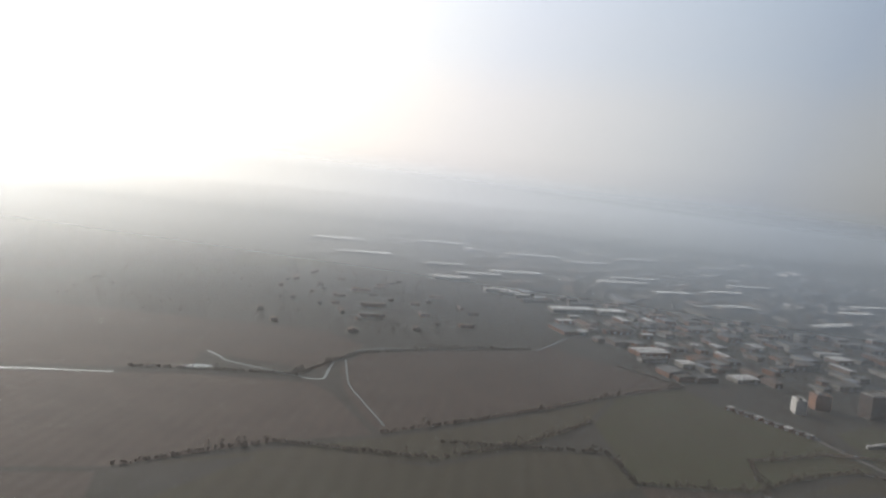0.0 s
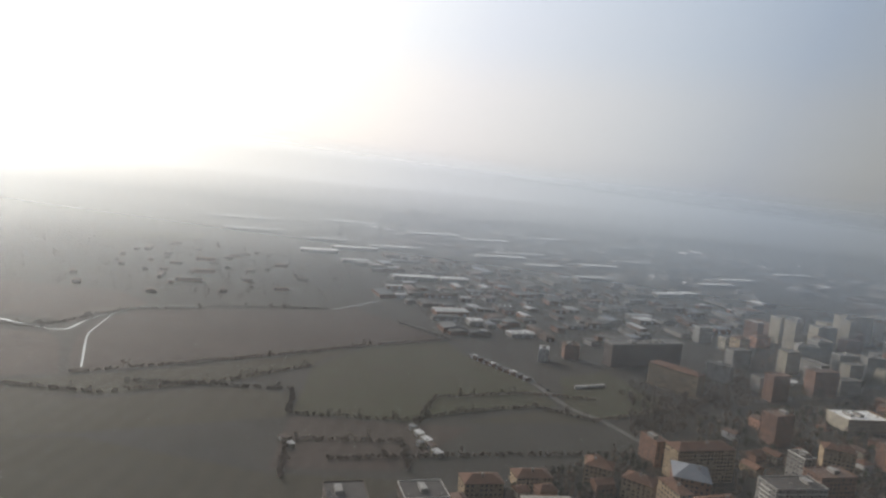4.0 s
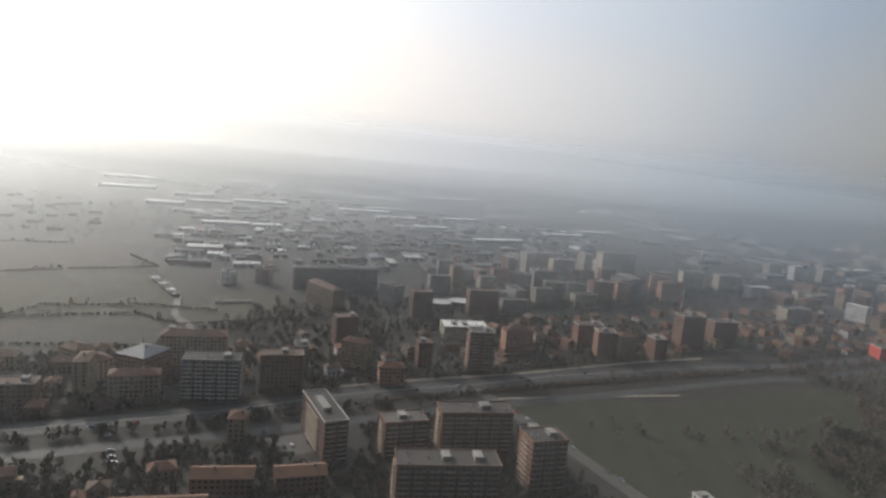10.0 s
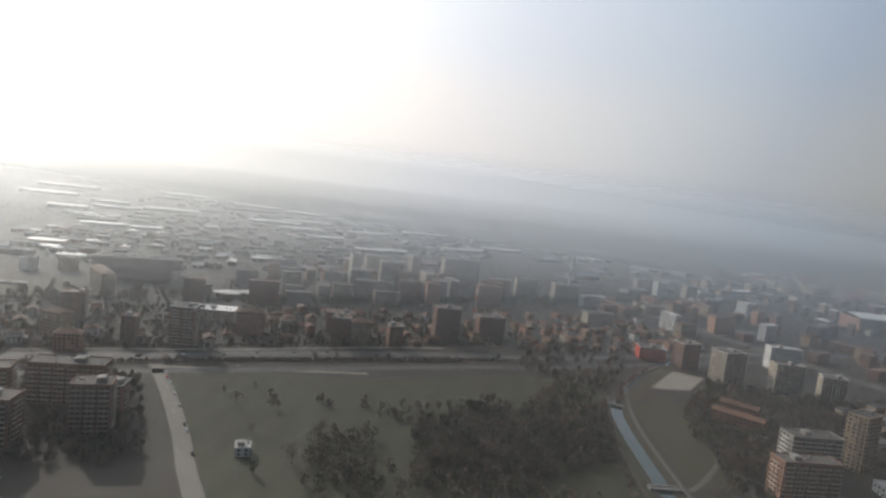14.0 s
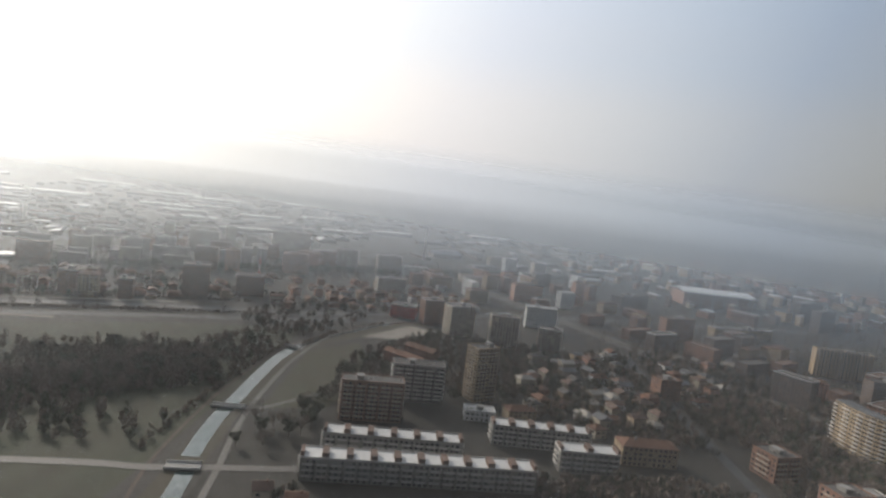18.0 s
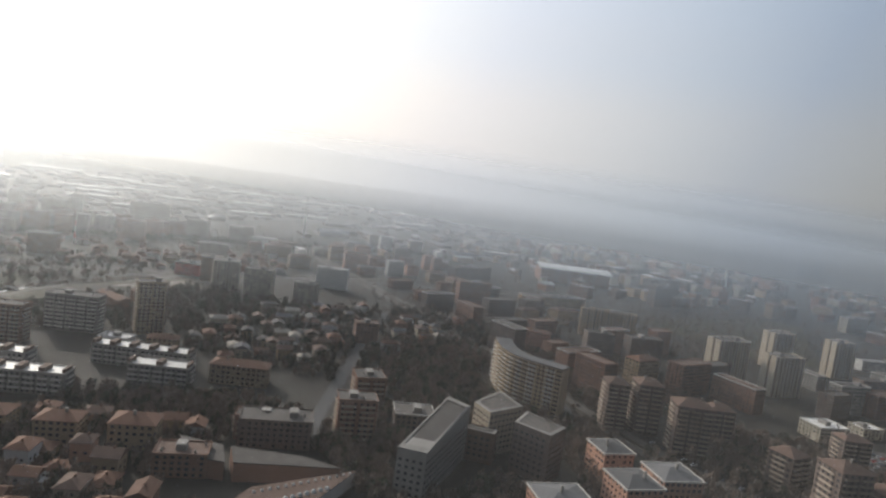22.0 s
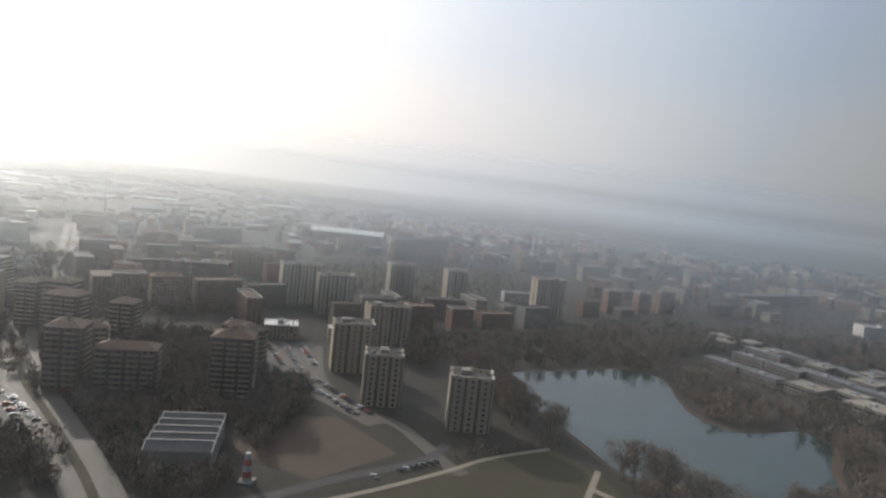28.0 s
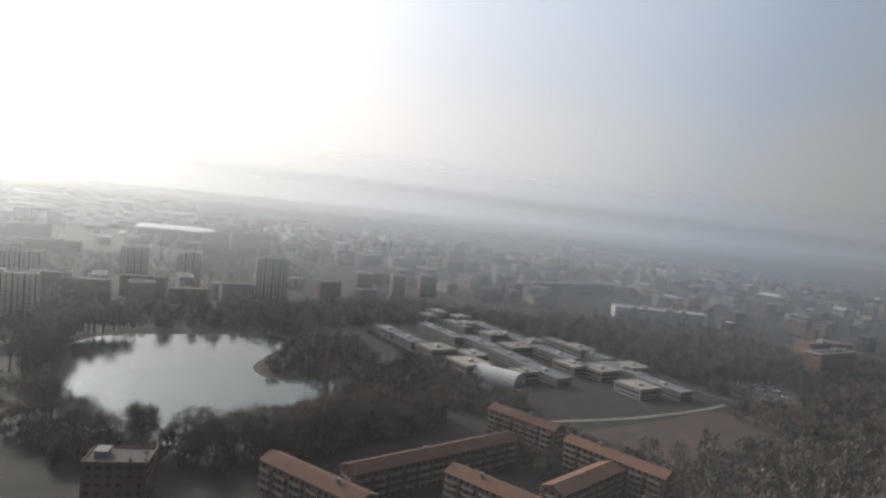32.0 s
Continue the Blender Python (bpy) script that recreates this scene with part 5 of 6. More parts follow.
SHED_ROOFS = ("roof_grey", "roof_grey", "felt", "tile_brown", "roof_blue", "roof_grey", "felt", "roof_white")
houses([(411.8, 469.8), (519.7, 625.9), (650.1, 682.3), (855.1, 833.5), (1043.1, 956), (1099.1, 879.9), (972, 704.4), (866.7, 648.1), (661.1, 533.3), (544.2, 453.9), (467.2, 394.8)], 400, 11, 30)
houses([(1335.2, 636), (1507.8, 754), (1546.3, 663.8), (1444, 499.2), (1363.4, 448.4), (1307.6, 494)], 560, 12, 24, flat=0.75, gap=8)
houses([(269.3, 238.1), (356.8, 316), (468.3, 373), (512.6, 401.8), (594.8, 353.2), (532.2, 236.6), (421.3, 149.5)], 160, 13, 28)
houses([(1161.1, 309.1), (1273.1, 319.4), (1433.3, 338.4), (1463, 251), (1434.4, 184.1), (1183.1, 185.4)], 420, 15, 14, gap=7)
houses([(174, 322.6), (240.4, 359.5), (315.6, 447.4), (404, 508), (467, 398.6), (356.5, 322.6), (235.1, 239.7)], 260, 17, 24, gap=7)
houses([(1026.4, 711.7), (1154.4, 782.7), (1281.2, 852.4), (1216.8, 984.5), (1065.1, 953.6)], 240, 16, 28)
far_roofs("far_village", [(-493.4, 1254.4), (-457.2, 1500), (-298.6, 1538.7), (-17.3, 1201.1), (-36.7, 1040.7), (-230.3, 924.3), (-354.8, 925.7)], 70, 14, 20, 0.7, (3.5, 6), ("tile_brown", "tile_brown", "felt"), ("brick", "dark_wall"), "low houses of a village under brown tiled roofs")
sheds([(244.5, 888.5), (394.7, 898.5), (488.3, 891.7), (587.7, 1007.9), (734, 1115.7), (853.7, 1349.1), (571.8, 1379.4), (202.5, 1354.5), (94.4, 1175)], 500, 21, 22)
far_roofs("far_sheds", [(94.4, 1175), (571.8, 1379.4), (922.4, 1363), (1029.8, 1875.3), (466.8, 2199.6), (-24.9, 1931.6)], 700, 22, 24, 1.4, (4.5, 8), SHED_ROOFS, ("concrete", "dark_wall"), "far industrial sheds with dull grey roofs")
far_roofs("far_sheds", [(-290.7, 1962.8), (466.8, 2199.6), (1075.7, 1929.6), (1127.3, 3186.7), (-144.9, 3761.9)], 420, 23, 30, 1.8, (5, 9), SHED_ROOFS, ("concrete", "dark_wall"), "far industrial sheds fading into the haze")
far_roofs("far_sheds", [(1138.1, 1291.9), (1626, 1383.4), (1654, 2601.5), (1129.2, 2777.1)], 200, 24, 30, 1.5, (5, 9), SHED_ROOFS, ("concrete", "dark_wall"), "far sheds and workshops between fields")
midrises([(623.8, 708.5), (745.7, 796), (1042.2, 1003.6), (971.4, 1194.1), (742.9, 1189.6), (634.3, 1003.1)], 160, 31, 22, ("cream", "concrete", "brick", "salmon"), (15, 18, 24, 30))
midrises([(1174.7, 873), (1355, 913.4), (1513.8, 1062.4), (1464.4, 1242.2), (1139.1, 1170.8)], 160, 32, 28, ("cream", "brick", "salmon", "white", "ochre"), (12, 15, 18, 24))
midrises([(1486.2, 669.2), (1666.6, 714.3), (1672.1, 883.5), (1534.5, 1059.1), (1396.9, 920.3)], 150, 33, 35, ("brick", "salmon", "dark", "ochre"), (12, 15, 18, 21))
midrises([(1713.2, 919.5), (2014.8, 1131.7), (2448.9, 1197.3), (2656.7, 1879.6), (2060.4, 1963.2), (1688.1, 1368.6)], 190, 34, 38, ("cream", "brick", "salmon", "dark", "ochre"), (12, 15, 18, 24))
midrises([(2084, 731.2), (2475.8, 905.2), (2445, 1146.9), (2150.8, 1043.3)], 60, 35, 36, ("brick", "cream", "dark"), (12, 15, 18))
midrises([(1553.3, 514.1), (1795.7, 555.4), (1745.1, 725), (1586, 659.9)], 60, 36, 36, ("dark", "brick", "ochre"), (15, 21, 27))
midrises([(1851.9, 550.4), (2040.2, 616.8), (2044.9, 694.4), (1876.3, 668.3)], 50, 37, 30, ("concrete", "dark", "brick"), (15, 18, 21))
midrises([(2658.7, 720.8), (3070.8, 830), (3307.4, 1748.7), (2681.9, 1447.5)], 60, 38, 40, ("brick", "cream", "dark"), (12, 15, 18))
far_roofs("far_blocks", [(2330, 880), (2760, 780), (3300, 1500), (3100, 2100), (2500, 1900), (2280, 1250)], 520, 39, 38, 0.85, (8, 20), ("felt", "roof_grey", "tile_brown", "roof_white"), ("brick", "cream", "dark_wall", "ochre"), "far quarter of low blocks between bare trees", 0.5)
far_roofs("far_blocks", [(1660, 1000), (2050, 1180), (2300, 1700), (2000, 2300), (1500, 2000), (1480, 1350)], 420, 40, 36, 0.85, (8, 22), ("felt", "roof_grey", "tile_brown", "roof_white"), ("brick", "cream", "dark_wall", "ochre"), "far quarter of blocks fading into haze", 0.5)


# ---- trees, hedges ----
def tree_meshes(seed, h, spread, twigs, mat):
    rng = random.Random(seed)
    b, c = Build(), Build()
    b.tube((0, 0, 0), (0, 0, h * 0.4), h * 0.026, h * 0.017, 6)
    for k in range(13):
        a = k * 2.4 + rng.uniform(-0.4, 0.4)
        reach = spread * rng.uniform(0.35, 0.8)
        mid = Vector((reach * 0.45 * math.cos(a), reach * 0.45 * math.sin(a), h * rng.uniform(0.5, 0.62)))
        tip = Vector((reach * math.cos(a), reach * math.sin(a), h * rng.uniform(0.7, 0.97)))
        b.tube((0, 0, h * rng.uniform(0.25, 0.42)), mid, h * 0.011, h * 0.007, 4)
        b.tube(mid, tip, h * 0.007, h * 0.002, 4)
    b.tube((0, 0, h * 0.4), (0, 0, h * 0.97), h * 0.017, h * 0.003, 5)
    lumps = [(Vector((rng.gauss(0, 0.42), rng.gauss(0, 0.42), rng.uniform(-0.6, 0.75))), rng.uniform(0.28, 0.5)) for _ in range(11)]
    thin = 0.0045 if mat == "twig" else 0.02
    for _ in range(twigs):
        q, r = rng.choice(lumps)
        p = q + Vector((rng.gauss(0, 1), rng.gauss(0, 1), rng.gauss(0, 1))) * r * 0.55
        if p.length > 1.15:
            p *= 1.1 / p.length
        p = Vector((p.x * spread, p.y * spread, h * (0.64 + 0.33 * p.z)))
        d = (Vector((p.x / spread, p.y / spread, 0.5)) + Vector((rng.gauss(0, 0.6), rng.gauss(0, 0.6), rng.gauss(0, 0.6)))).normalized() * h * rng.uniform(0.06, 0.13)
        s = d.cross(Vector((rng.gauss(0, 1), rng.gauss(0, 1), rng.gauss(0, 1)))).normalized() * h * thin
        c.face([p - s, p + s, p + d + s * 0.4, p + d - s * 0.4])
    return b.mesh("trunk", ["bark"]), c.mesh("crown", [mat])


KINDS = [tree_meshes(1, 14, 6.4, 1100, "twig"), tree_meshes(2, 11, 5.8, 900, "twig"), tree_meshes(3, 17, 6.0, 1200, "twig"), tree_meshes(4, 12, 4.4, 800, "evergreen"), tree_meshes(5, 9, 4.8, 700, "twig")]
TREE_LABEL = ["bare brown winter tree with a spreading crown", "bare rounded winter tree on grass", "tall bare tree with upright limbs", "dark evergreen tree with dense crown", "small bare street tree in winter"]


def tree(x, y, kind, size, turn):
    trunk, crown = KINDS[kind]
    t = new("tree", trunk)
    t.matrix_basis = pose(x * SCALE, y * SCALE, 0, 0, 0, turn) @ Matrix.Diagonal((size, size, size, 1))
    tagged(t, TREE_LABEL[kind], "tree", "trees")
    c = new("crown", crown)
    c.parent = t


def shrub_tree(b, rng, x, y, h, r, blades):
    """A small far tree of loose blades, for stuff."""
    for _ in range(blades):
        a, f = rng.uniform(0, 6.283), rng.uniform(0.15, 1.0)
        rr = r * math.sqrt(max(0.05, 1 - (2 * f - 1.1) ** 2)) * rng.uniform(0.3, 1.1)
        p = Vector((x + rr * math.cos(a), y + rr * math.sin(a), h * f))
        s = Vector((rng.gauss(0, 1), rng.gauss(0, 1), rng.gauss(0, 0.4))).normalized() * rng.uniform(0.22, 0.5)
        e = p + Vector((rng.gauss(0, 0.7), rng.gauss(0, 0.7), rng.uniform(0.8, 2.2)))
        b.face([p - s, p + s, e + s * 0.4, e - s * 0.5])
    b.face([(x - 0.25, y, 0), (x + 0.25, y, 0), (x + 0.1, y, h * 0.7), (x - 0.1, y, h * 0.7)])


def grove(poly, count, seed, kinds=(0, 1, 2), lo=0.7, hi=1.2, road=9, joined=True, label="bare winter trees and shrubs between the buildings", blades=64):
    n = 0
    b, ever = Build(), Build()
    for rng, x, y in scatter(poly, count * 6, seed, 8):
        if n >= count:
            break
        if clear(x, y, 1.5, road):
            n += 1
            k = rng.choice(kinds)
            if joined:
                shrub_tree(ever if k == 3 else b, rng, x, y, rng.uniform(7, 13) * rng.uniform(lo, hi), rng.uniform(2.6, 5.0) * rng.uniform(lo, hi), blades)
            else:
                tree(x, y, k, rng.uniform(lo, hi), rng.uniform(0, 360))
    for m, mat, lab in ((b, "twig", label), (ever, "evergreen", "dark evergreen shrubs among the gardens")):
        if m.f:
            tagged(new("garden_trees", m.mesh("garden_trees", [mat])), lab, "trees", kind="stuff")


# open paved places stay free of trees
TAKEN += [(1729.7, 295.6, 26), (1707, 321, 20), (1755.6, 286.3, 18), (1828.7, 447.5, 28), (1851.3, 411.3, 18), (1889.6, 365.1, 16), (1936.6, 288.3, 10), (2335.8, 386.2, 14), (2412.1, 395.4, 34), (2366.4, 362.7, 26), (2499.4, 501.7, 30)]
# single trees where the way passes nearest
grove([(936.1, 435.4), (966.9, 489.7), (1049.2, 512.3), (1079.9, 467.9), (1014.9, 392.3), (951, 380.2)], 46, 41, (0, 1, 3), 0.9, 1.3, joined=False)
grove([(1956.5, 426.1), (1978, 488.5), (2005.3, 487.4), (1980.7, 454.4), (1996.1, 405.5), (2023.7, 337.2), (2005.8, 337.6)], 44, 45, (0, 2, 2), 0.9, 1.4, joined=False)
grove([(2035.6, 312.9), (2075.3, 305.2), (2116.2, 277), (2150.3, 302.5), (2188.3, 379.5), (2255, 360.4), (2219.1, 310), (2152.1, 256.1), (2089.4, 251), (2046.8, 278.9)], 110, 46, (0, 0, 2, 1), 0.85, 1.45, joined=False)
grove([(2118.9, 421.1), (2136, 406.1), (2182.3, 420.3), (2195.3, 475.5), (2151.2, 496.8), (2123.4, 488.3)], 18, 47, (0, 1, 4), 0.6, 0.9, joined=False)
grove([(757.8, 482.9), (944.3, 519.9), (1082.5, 604.2), (1097.1, 399.5), (886.5, 311.2)], 30, 43, (1, 4), joined=False)
grove([(1126, 421.4), (1169.6, 426), (1175.6, 364.7), (1134.7, 342.8)], 14, 44, (0, 3), joined=False)
grove([(2119.2, 425.9), (2140.9, 412.6), (2182.5, 423.2), (2202.3, 446.2), (2172.1, 534.4), (2140.2, 535.7), (2125.8, 497.8)], 130, 243, (0, 0, 1), 0.5, 0.9, 4, label="bare bushes on the lake spit")
grove([(2194.3, 398.4), (2269.9, 373.6), (2299.8, 399.9), (2261.7, 442.2), (2215, 493.7), (2201.6, 436.6)], 200, 244, (0, 0, 3), 0.7, 1.0, 4, label="bare wood between lake and tennis hall")
grove([(2311, 224.6), (2373.7, 293.3), (2445.9, 350), (2529.9, 415), (2604.1, 565.4), (2721.5, 541.3), (2658.6, 324.8), (2485.5, 185.2)], 900, 245, (0, 0, 0, 3), 0.6, 1.05, 5, label="brown bare wood along the street")
grove([(2440.2, 490.7), (2506.9, 581.4), (2615.6, 686.8), (2713.8, 668.5), (2641.2, 537.6), (2514.7, 458.6)], 500, 246, (0, 0, 3), 0.6, 1.0, 5, label="bare trees round the car park")
grove([(2212, 223.5), (2320.1, 223.5), (2355.3, 296), (2313.9, 349.8), (2265, 316)], 160, 247, (0, 0, 3), 0.5, 0.9, 3, label="bare garden trees between the red-roofed blocks")
grove([(2186.5, 610.7), (2266.8, 693.4), (2383.2, 606.6), (2442, 510.4), (2495.4, 562.9), (2409.6, 692.7), (2271.8, 760.9), (2153.7, 669.9)], 420, 248, (0, 0, 3), 0.6, 1.0, 4, label="bare trees behind the office garden")
# the rest joined
grove([(936.1, 435.4), (966.9, 489.7), (1049.2, 512.3), (1079.9, 467.9), (1014.9, 392.3), (951, 380.2)], 330, 141, (0, 0, 0, 3), 0.8, 1.2, label="dense bare wood in the park")
grove([(992.9, 344.4), (1085.6, 445), (1088.9, 603.9), (1050.3, 606.1), (1020.5, 504.5), (949.2, 368.6)], 260, 241, (0, 0, 0, 3), 0.5, 0.95, label="bare thicket along the canal")
grove([(852.1, 347.8), (951.4, 310), (1088.2, 331.9), (1081.9, 377.2), (938, 380.6)], 120, 242, (0, 0, 3), 0.5, 0.9, label="bare trees at the park corner")
grove([(876.9, 412.1), (916.8, 428.1), (925.6, 363.4), (884.3, 364.6)], 40, 42, (0, 1), label="dark thicket on the park meadow")
grove([(792.3, 457.3), (945, 496.6), (1082.5, 604.2), (1095.1, 501.3), (924.7, 451.1)], 60, 142, (0,), 0.4, 0.8, label="low bare shrubs on the park meadow")
grove([(1973.2, 483.8), (2035.6, 539.5), (2110.2, 565.7), (2139.2, 521.3), (2116.7, 526), (2071.2, 525.7), (2005.4, 490.3)], 70, 145, (0, 0, 3), label="bare trees on the far lake shore")
grove([(2046.8, 278.9), (2089.4, 251), (2152.1, 256.1), (2219.1, 310), (2255, 360.4), (2197.4, 379), (2146.3, 296.9), (2116.1, 275)], 200, 146, (0, 0, 0, 3), 0.5, 0.9, label="undergrowth along the lake shore")
grove([(2145.1, 280.5), (2188.3, 379.5), (2180.7, 424.2), (2230.9, 400.9), (2244.4, 341.9), (2175.5, 269.3)], 160, 147, (0, 0, 3), 0.7, 1.0, label="dense bare wood at the lake corner")
grove([(2212, 223.5), (2359.9, 344), (2455.5, 448.4), (2602.1, 545.2), (2619.8, 333.9), (2459.6, 210), (2270.6, 180.4)], 1000, 48, (0, 0, 0, 3), 0.6, 1.0)
grove([(2301.4, 652.5), (2380.7, 577.4), (2442, 510.4), (2649.1, 619), (2516.7, 801.6), (2347.4, 756.4)], 800, 49, (0, 0, 0, 3), 0.8, 1.1)
grove([(1869.1, 519.1), (2029.9, 597.9), (2178.7, 765.4), (2269, 722.3), (2147.3, 573.9), (1979.9, 522.4), (1930.6, 456.4)], 700, 50, (0, 0, 0, 3), 0.8, 1.1)
grove([(1307.7, 472.1), (1343.5, 657.6), (1508, 764.9), (1586, 659.9), (1443.6, 445.5)], 961, 51, (0, 0, 3, 3), 0.45, 0.85, 7, label="dense garden trees round the villas")
grove([(1158.9, 443), (1302.5, 505.2), (1405, 675.6), (1218.8, 687.3), (1157.3, 555.2)], 651, 52, (0, 0, 3), 0.5, 0.9)
grove([(1453.3, 240.1), (1597, 249.1), (1657.9, 423.8), (1738.8, 560.8), (1665.2, 672.4), (1484.9, 582.9)], 1395, 53, (0, 0, 0, 3), 0.55, 0.95, 14)
grove([(1652.9, 226.8), (1865.6, 232), (1884.4, 449), (1745, 468.7), (1657.3, 403.3)], 1395, 54, (0, 0, 0, 3), 0.6, 1.0, 13)
grove([(1657, 393), (1693.8, 350.2), (1739.1, 297.2), (1802.1, 233.5), (1811.6, 243.5), (1748.9, 308.9), (1703.6, 361.9), (1666.9, 404.8)], 60, 154, (0,), 0.5, 0.8, 2, label="bare trees along the avenue")
grove([(433, 392.8), (654.7, 523.9), (874.3, 653.5), (1046.4, 791.5), (824.3, 812.6), (512.1, 641.2)], 806, 55, (0, 0, 3), 0.35, 0.7, 14)
grove([(425, 545), (556.4, 675.9), (744.8, 820.3), (596.4, 808.8), (450.5, 719.1)], 200, 56, (0,), 0.6, 0.95)
grove([(1162.6, 207.9), (1433.9, 229.2), (1540.8, 335.4), (1403.5, 393.1), (1181.4, 320.1)], 1007, 57, (0, 0, 3), 0.4, 0.75)
grove([(420.2, 178.1), (665.8, 290.4), (797.5, 337.4), (701.1, 497.6), (568.3, 428.5), (324.5, 276.7)], 992, 58, (0, 0, 3), 0.4, 0.7, 14)
grove([(151.8, 310.2), (315.6, 447.4), (425, 545), (466.7, 405), (257.9, 238.6)], 651, 162, (0, 0, 3), 0.35, 0.65, 12)
grove([(1103.8, 603.1), (1154.8, 748.3), (1217.7, 846.4), (1046.9, 768.2), (1017.1, 642.8)], 160, 59, (0, 0, 3), 0.5, 0.8)
grove([(1605.8, 657.8), (1801.7, 697.1), (2055.6, 870.5), (2011.8, 1079.6), (1671.7, 872.8)], 420, 60, (0, 0, 3), 0.6, 0.9, blades=30)
grove([(691.5, 727.9), (1086.3, 998.5), (1517.2, 1232.9), (1357.8, 1318.5), (857.4, 1210.8), (593.1, 883.2)], 460, 160, (0, 0, 3), 0.6, 0.9, blades=30)
for line, seed in (([(-96.7, 566.1), (-7.8, 634.8), (75.9, 704.6), (148, 774.1), (246.9, 848.9), (171.6, 911.3)], 61), ([(-40.1, 562.8), (111.4, 590.7), (126.8, 531.8), (227.3, 545.1), (278.9, 586.1), (348.3, 621.1), (404.9, 598.6)], 62), ([(-277.9, 438.4), (-181.7, 517.7), (-41.1, 527), (43, 591.6), (109.6, 670.8)], 63), ([(157.2, 414.5), (141.7, 479.1), (232.2, 501.6), (241, 450.1)], 64), ([(404.7, 602.3), (499.3, 666.7), (554.7, 713.1)], 65), ([(-405.7, 657.1), (-334, 680.1), (-226.4, 700.6), (-181.4, 823.1), (-75.1, 897.1), (50.9, 954.2)], 66), ([(177.8, 452.4), (312.7, 498.5), (425.7, 532.5)], 67), ([(189.7, 239), (322.3, 322.3), (433.5, 382.5), (511.1, 432.1), (588.2, 487.3)], 68), ([(200.6, 249.4), (333.2, 332.5), (444.4, 392.6), (522.1, 439.4)], 69), ([(476.2, 442.9), (576, 505), (653.6, 548.3)], 70), ([(612.5, 454.6), (700.6, 507.3), (788.4, 557.6), (875.8, 603.8), (973.4, 652.9), (1048.7, 684.6)], 79), ([(656.6, 482.5), (766.6, 544.6), (865.1, 595.1), (962.7, 644.4)], 80), ([(610.2, 503.8), (709.5, 564.7), (808.2, 630), (906.4, 688.6), (1004.1, 734.5)], 83), ([(1109.5, 580), (1124.5, 636.1), (1165.9, 713.3)], 84), ([(1088.2, 331.9), (1086.1, 422.4), (1088.5, 512.9), (1096.8, 580.7)], 85), ([(2173.2, 577.6), (2207.6, 518.2), (2247.9, 443.2), (2298.9, 390.3)], 86), ([(1963.7, 307.4), (1991.8, 328.2), (2019.6, 343.1)], 87), ([(412.9, 664.7), (342.7, 659.2), (248.4, 615.3), (236.1, 533.3)], 78)):
    rng = random.Random(seed)
    b = Build()
    for p, q in zip(line, line[1:]):
        n = int(math.hypot(q[0] - p[0], q[1] - p[1]) / 1.7)
        for k in range(n):
            if rng.random() < 0.12:
                continue
            f = (k + rng.random()) / n
            big = rng.random() < 0.05
            shrub_tree(b, rng, p[0] + (q[0] - p[0]) * f + rng.gauss(0, 1.2), p[1] + (q[1] - p[1]) * f + rng.gauss(0, 1.2), rng.uniform(5, 9) if big else rng.uniform(0.9, 2.6), rng.uniform(2, 4) if big else rng.uniform(1, 2), 34 if big else 12)
    tagged(new("hedge", b.mesh("hedge", ["twig"])), "ragged bare hedge along the field edge", "hedge", kind="stuff")


def belt(line, width, gap, seed, label):
    rng = random.Random(seed)
    b = Build()
    for p, q in zip(line, line[1:]):
        for k in range(int(math.hypot(q[0] - p[0], q[1] - p[1]) / gap)):
            f = rng.random()
            shrub_tree(b, rng, p[0] + (q[0] - p[0]) * f + rng.gauss(0, width), p[1] + (q[1] - p[1]) * f + rng.gauss(0, width), rng.uniform(5, 11), rng.uniform(2, 4.2), 26)
    tagged(new("tree_belt", b.mesh("tree_belt", ["evergreen"])), label, "trees", kind="stuff")


belt([(640, 752), (786, 842), (1009, 1030), (1317, 1249), (1533, 1392)], 7, 1.5, 301, "dark belt of trees along a railway embankment")
belt([(710, 795), (900, 930), (1180, 1170)], 9, 2.2, 302, "dark belt of trees along a railway embankment")


def woods(name, poly, count, seed, label, h=11):
    """Far wood: uneven clumps of twig-like blades on stems, one piece of stuff."""
    b = Build()
    for rng, x, y in scatter(poly, count, seed, 10):
        shrub_tree(b, rng, x, y, h * rng.uniform(0.6, 1.2), rng.uniform(2.5, 5) * h / 11, 18)
    tagged(new(name, b.mesh(name, ["twig"])), label, "woods", kind="stuff")


grove([(244.5, 888.5), (488.3, 891.7), (853.7, 1349.1), (566.4, 1510.5), (90.6, 1228.4)], 300, 161, (0, 0, 3), 0.5, 0.8, blades=24, label="bare trees between the sheds")
woods("far_trees", [(642.6, 805.1), (1616.5, 1045.4), (2724, 1446.8), (2804.4, 2334.5), (1307.8, 2587.9), (230.6, 1897.2)], 2600, 71, "scattered bare trees between far buildings")
woods("far_trees", [(2130, 728.9), (2551.3, 635.6), (3445.9, 991.8), (3563.2, 1957.9), (2437.1, 1670.2), (2145.4, 963.2)], 4600, 72, "bare woods and gardens beyond the offices", 12)
woods("far_trees", [(1384.1, 589.2), (2086.4, 770), (2112, 1170.6), (1407.8, 964)], 1300, 73, "bare garden trees between the blocks", 11)
woods("far_trees", [(-685.8, 889.3), (51.9, 941.2), (8.7, 1505.9), (-933.5, 1681.5)], 1500, 74, "bare trees round the village")
woods("far_trees", [(-3000, 2300), (5200, 2300), (7000, 5200), (-4000, 5200)], 3600, 75, "faint far tree lines of the plain", 16)


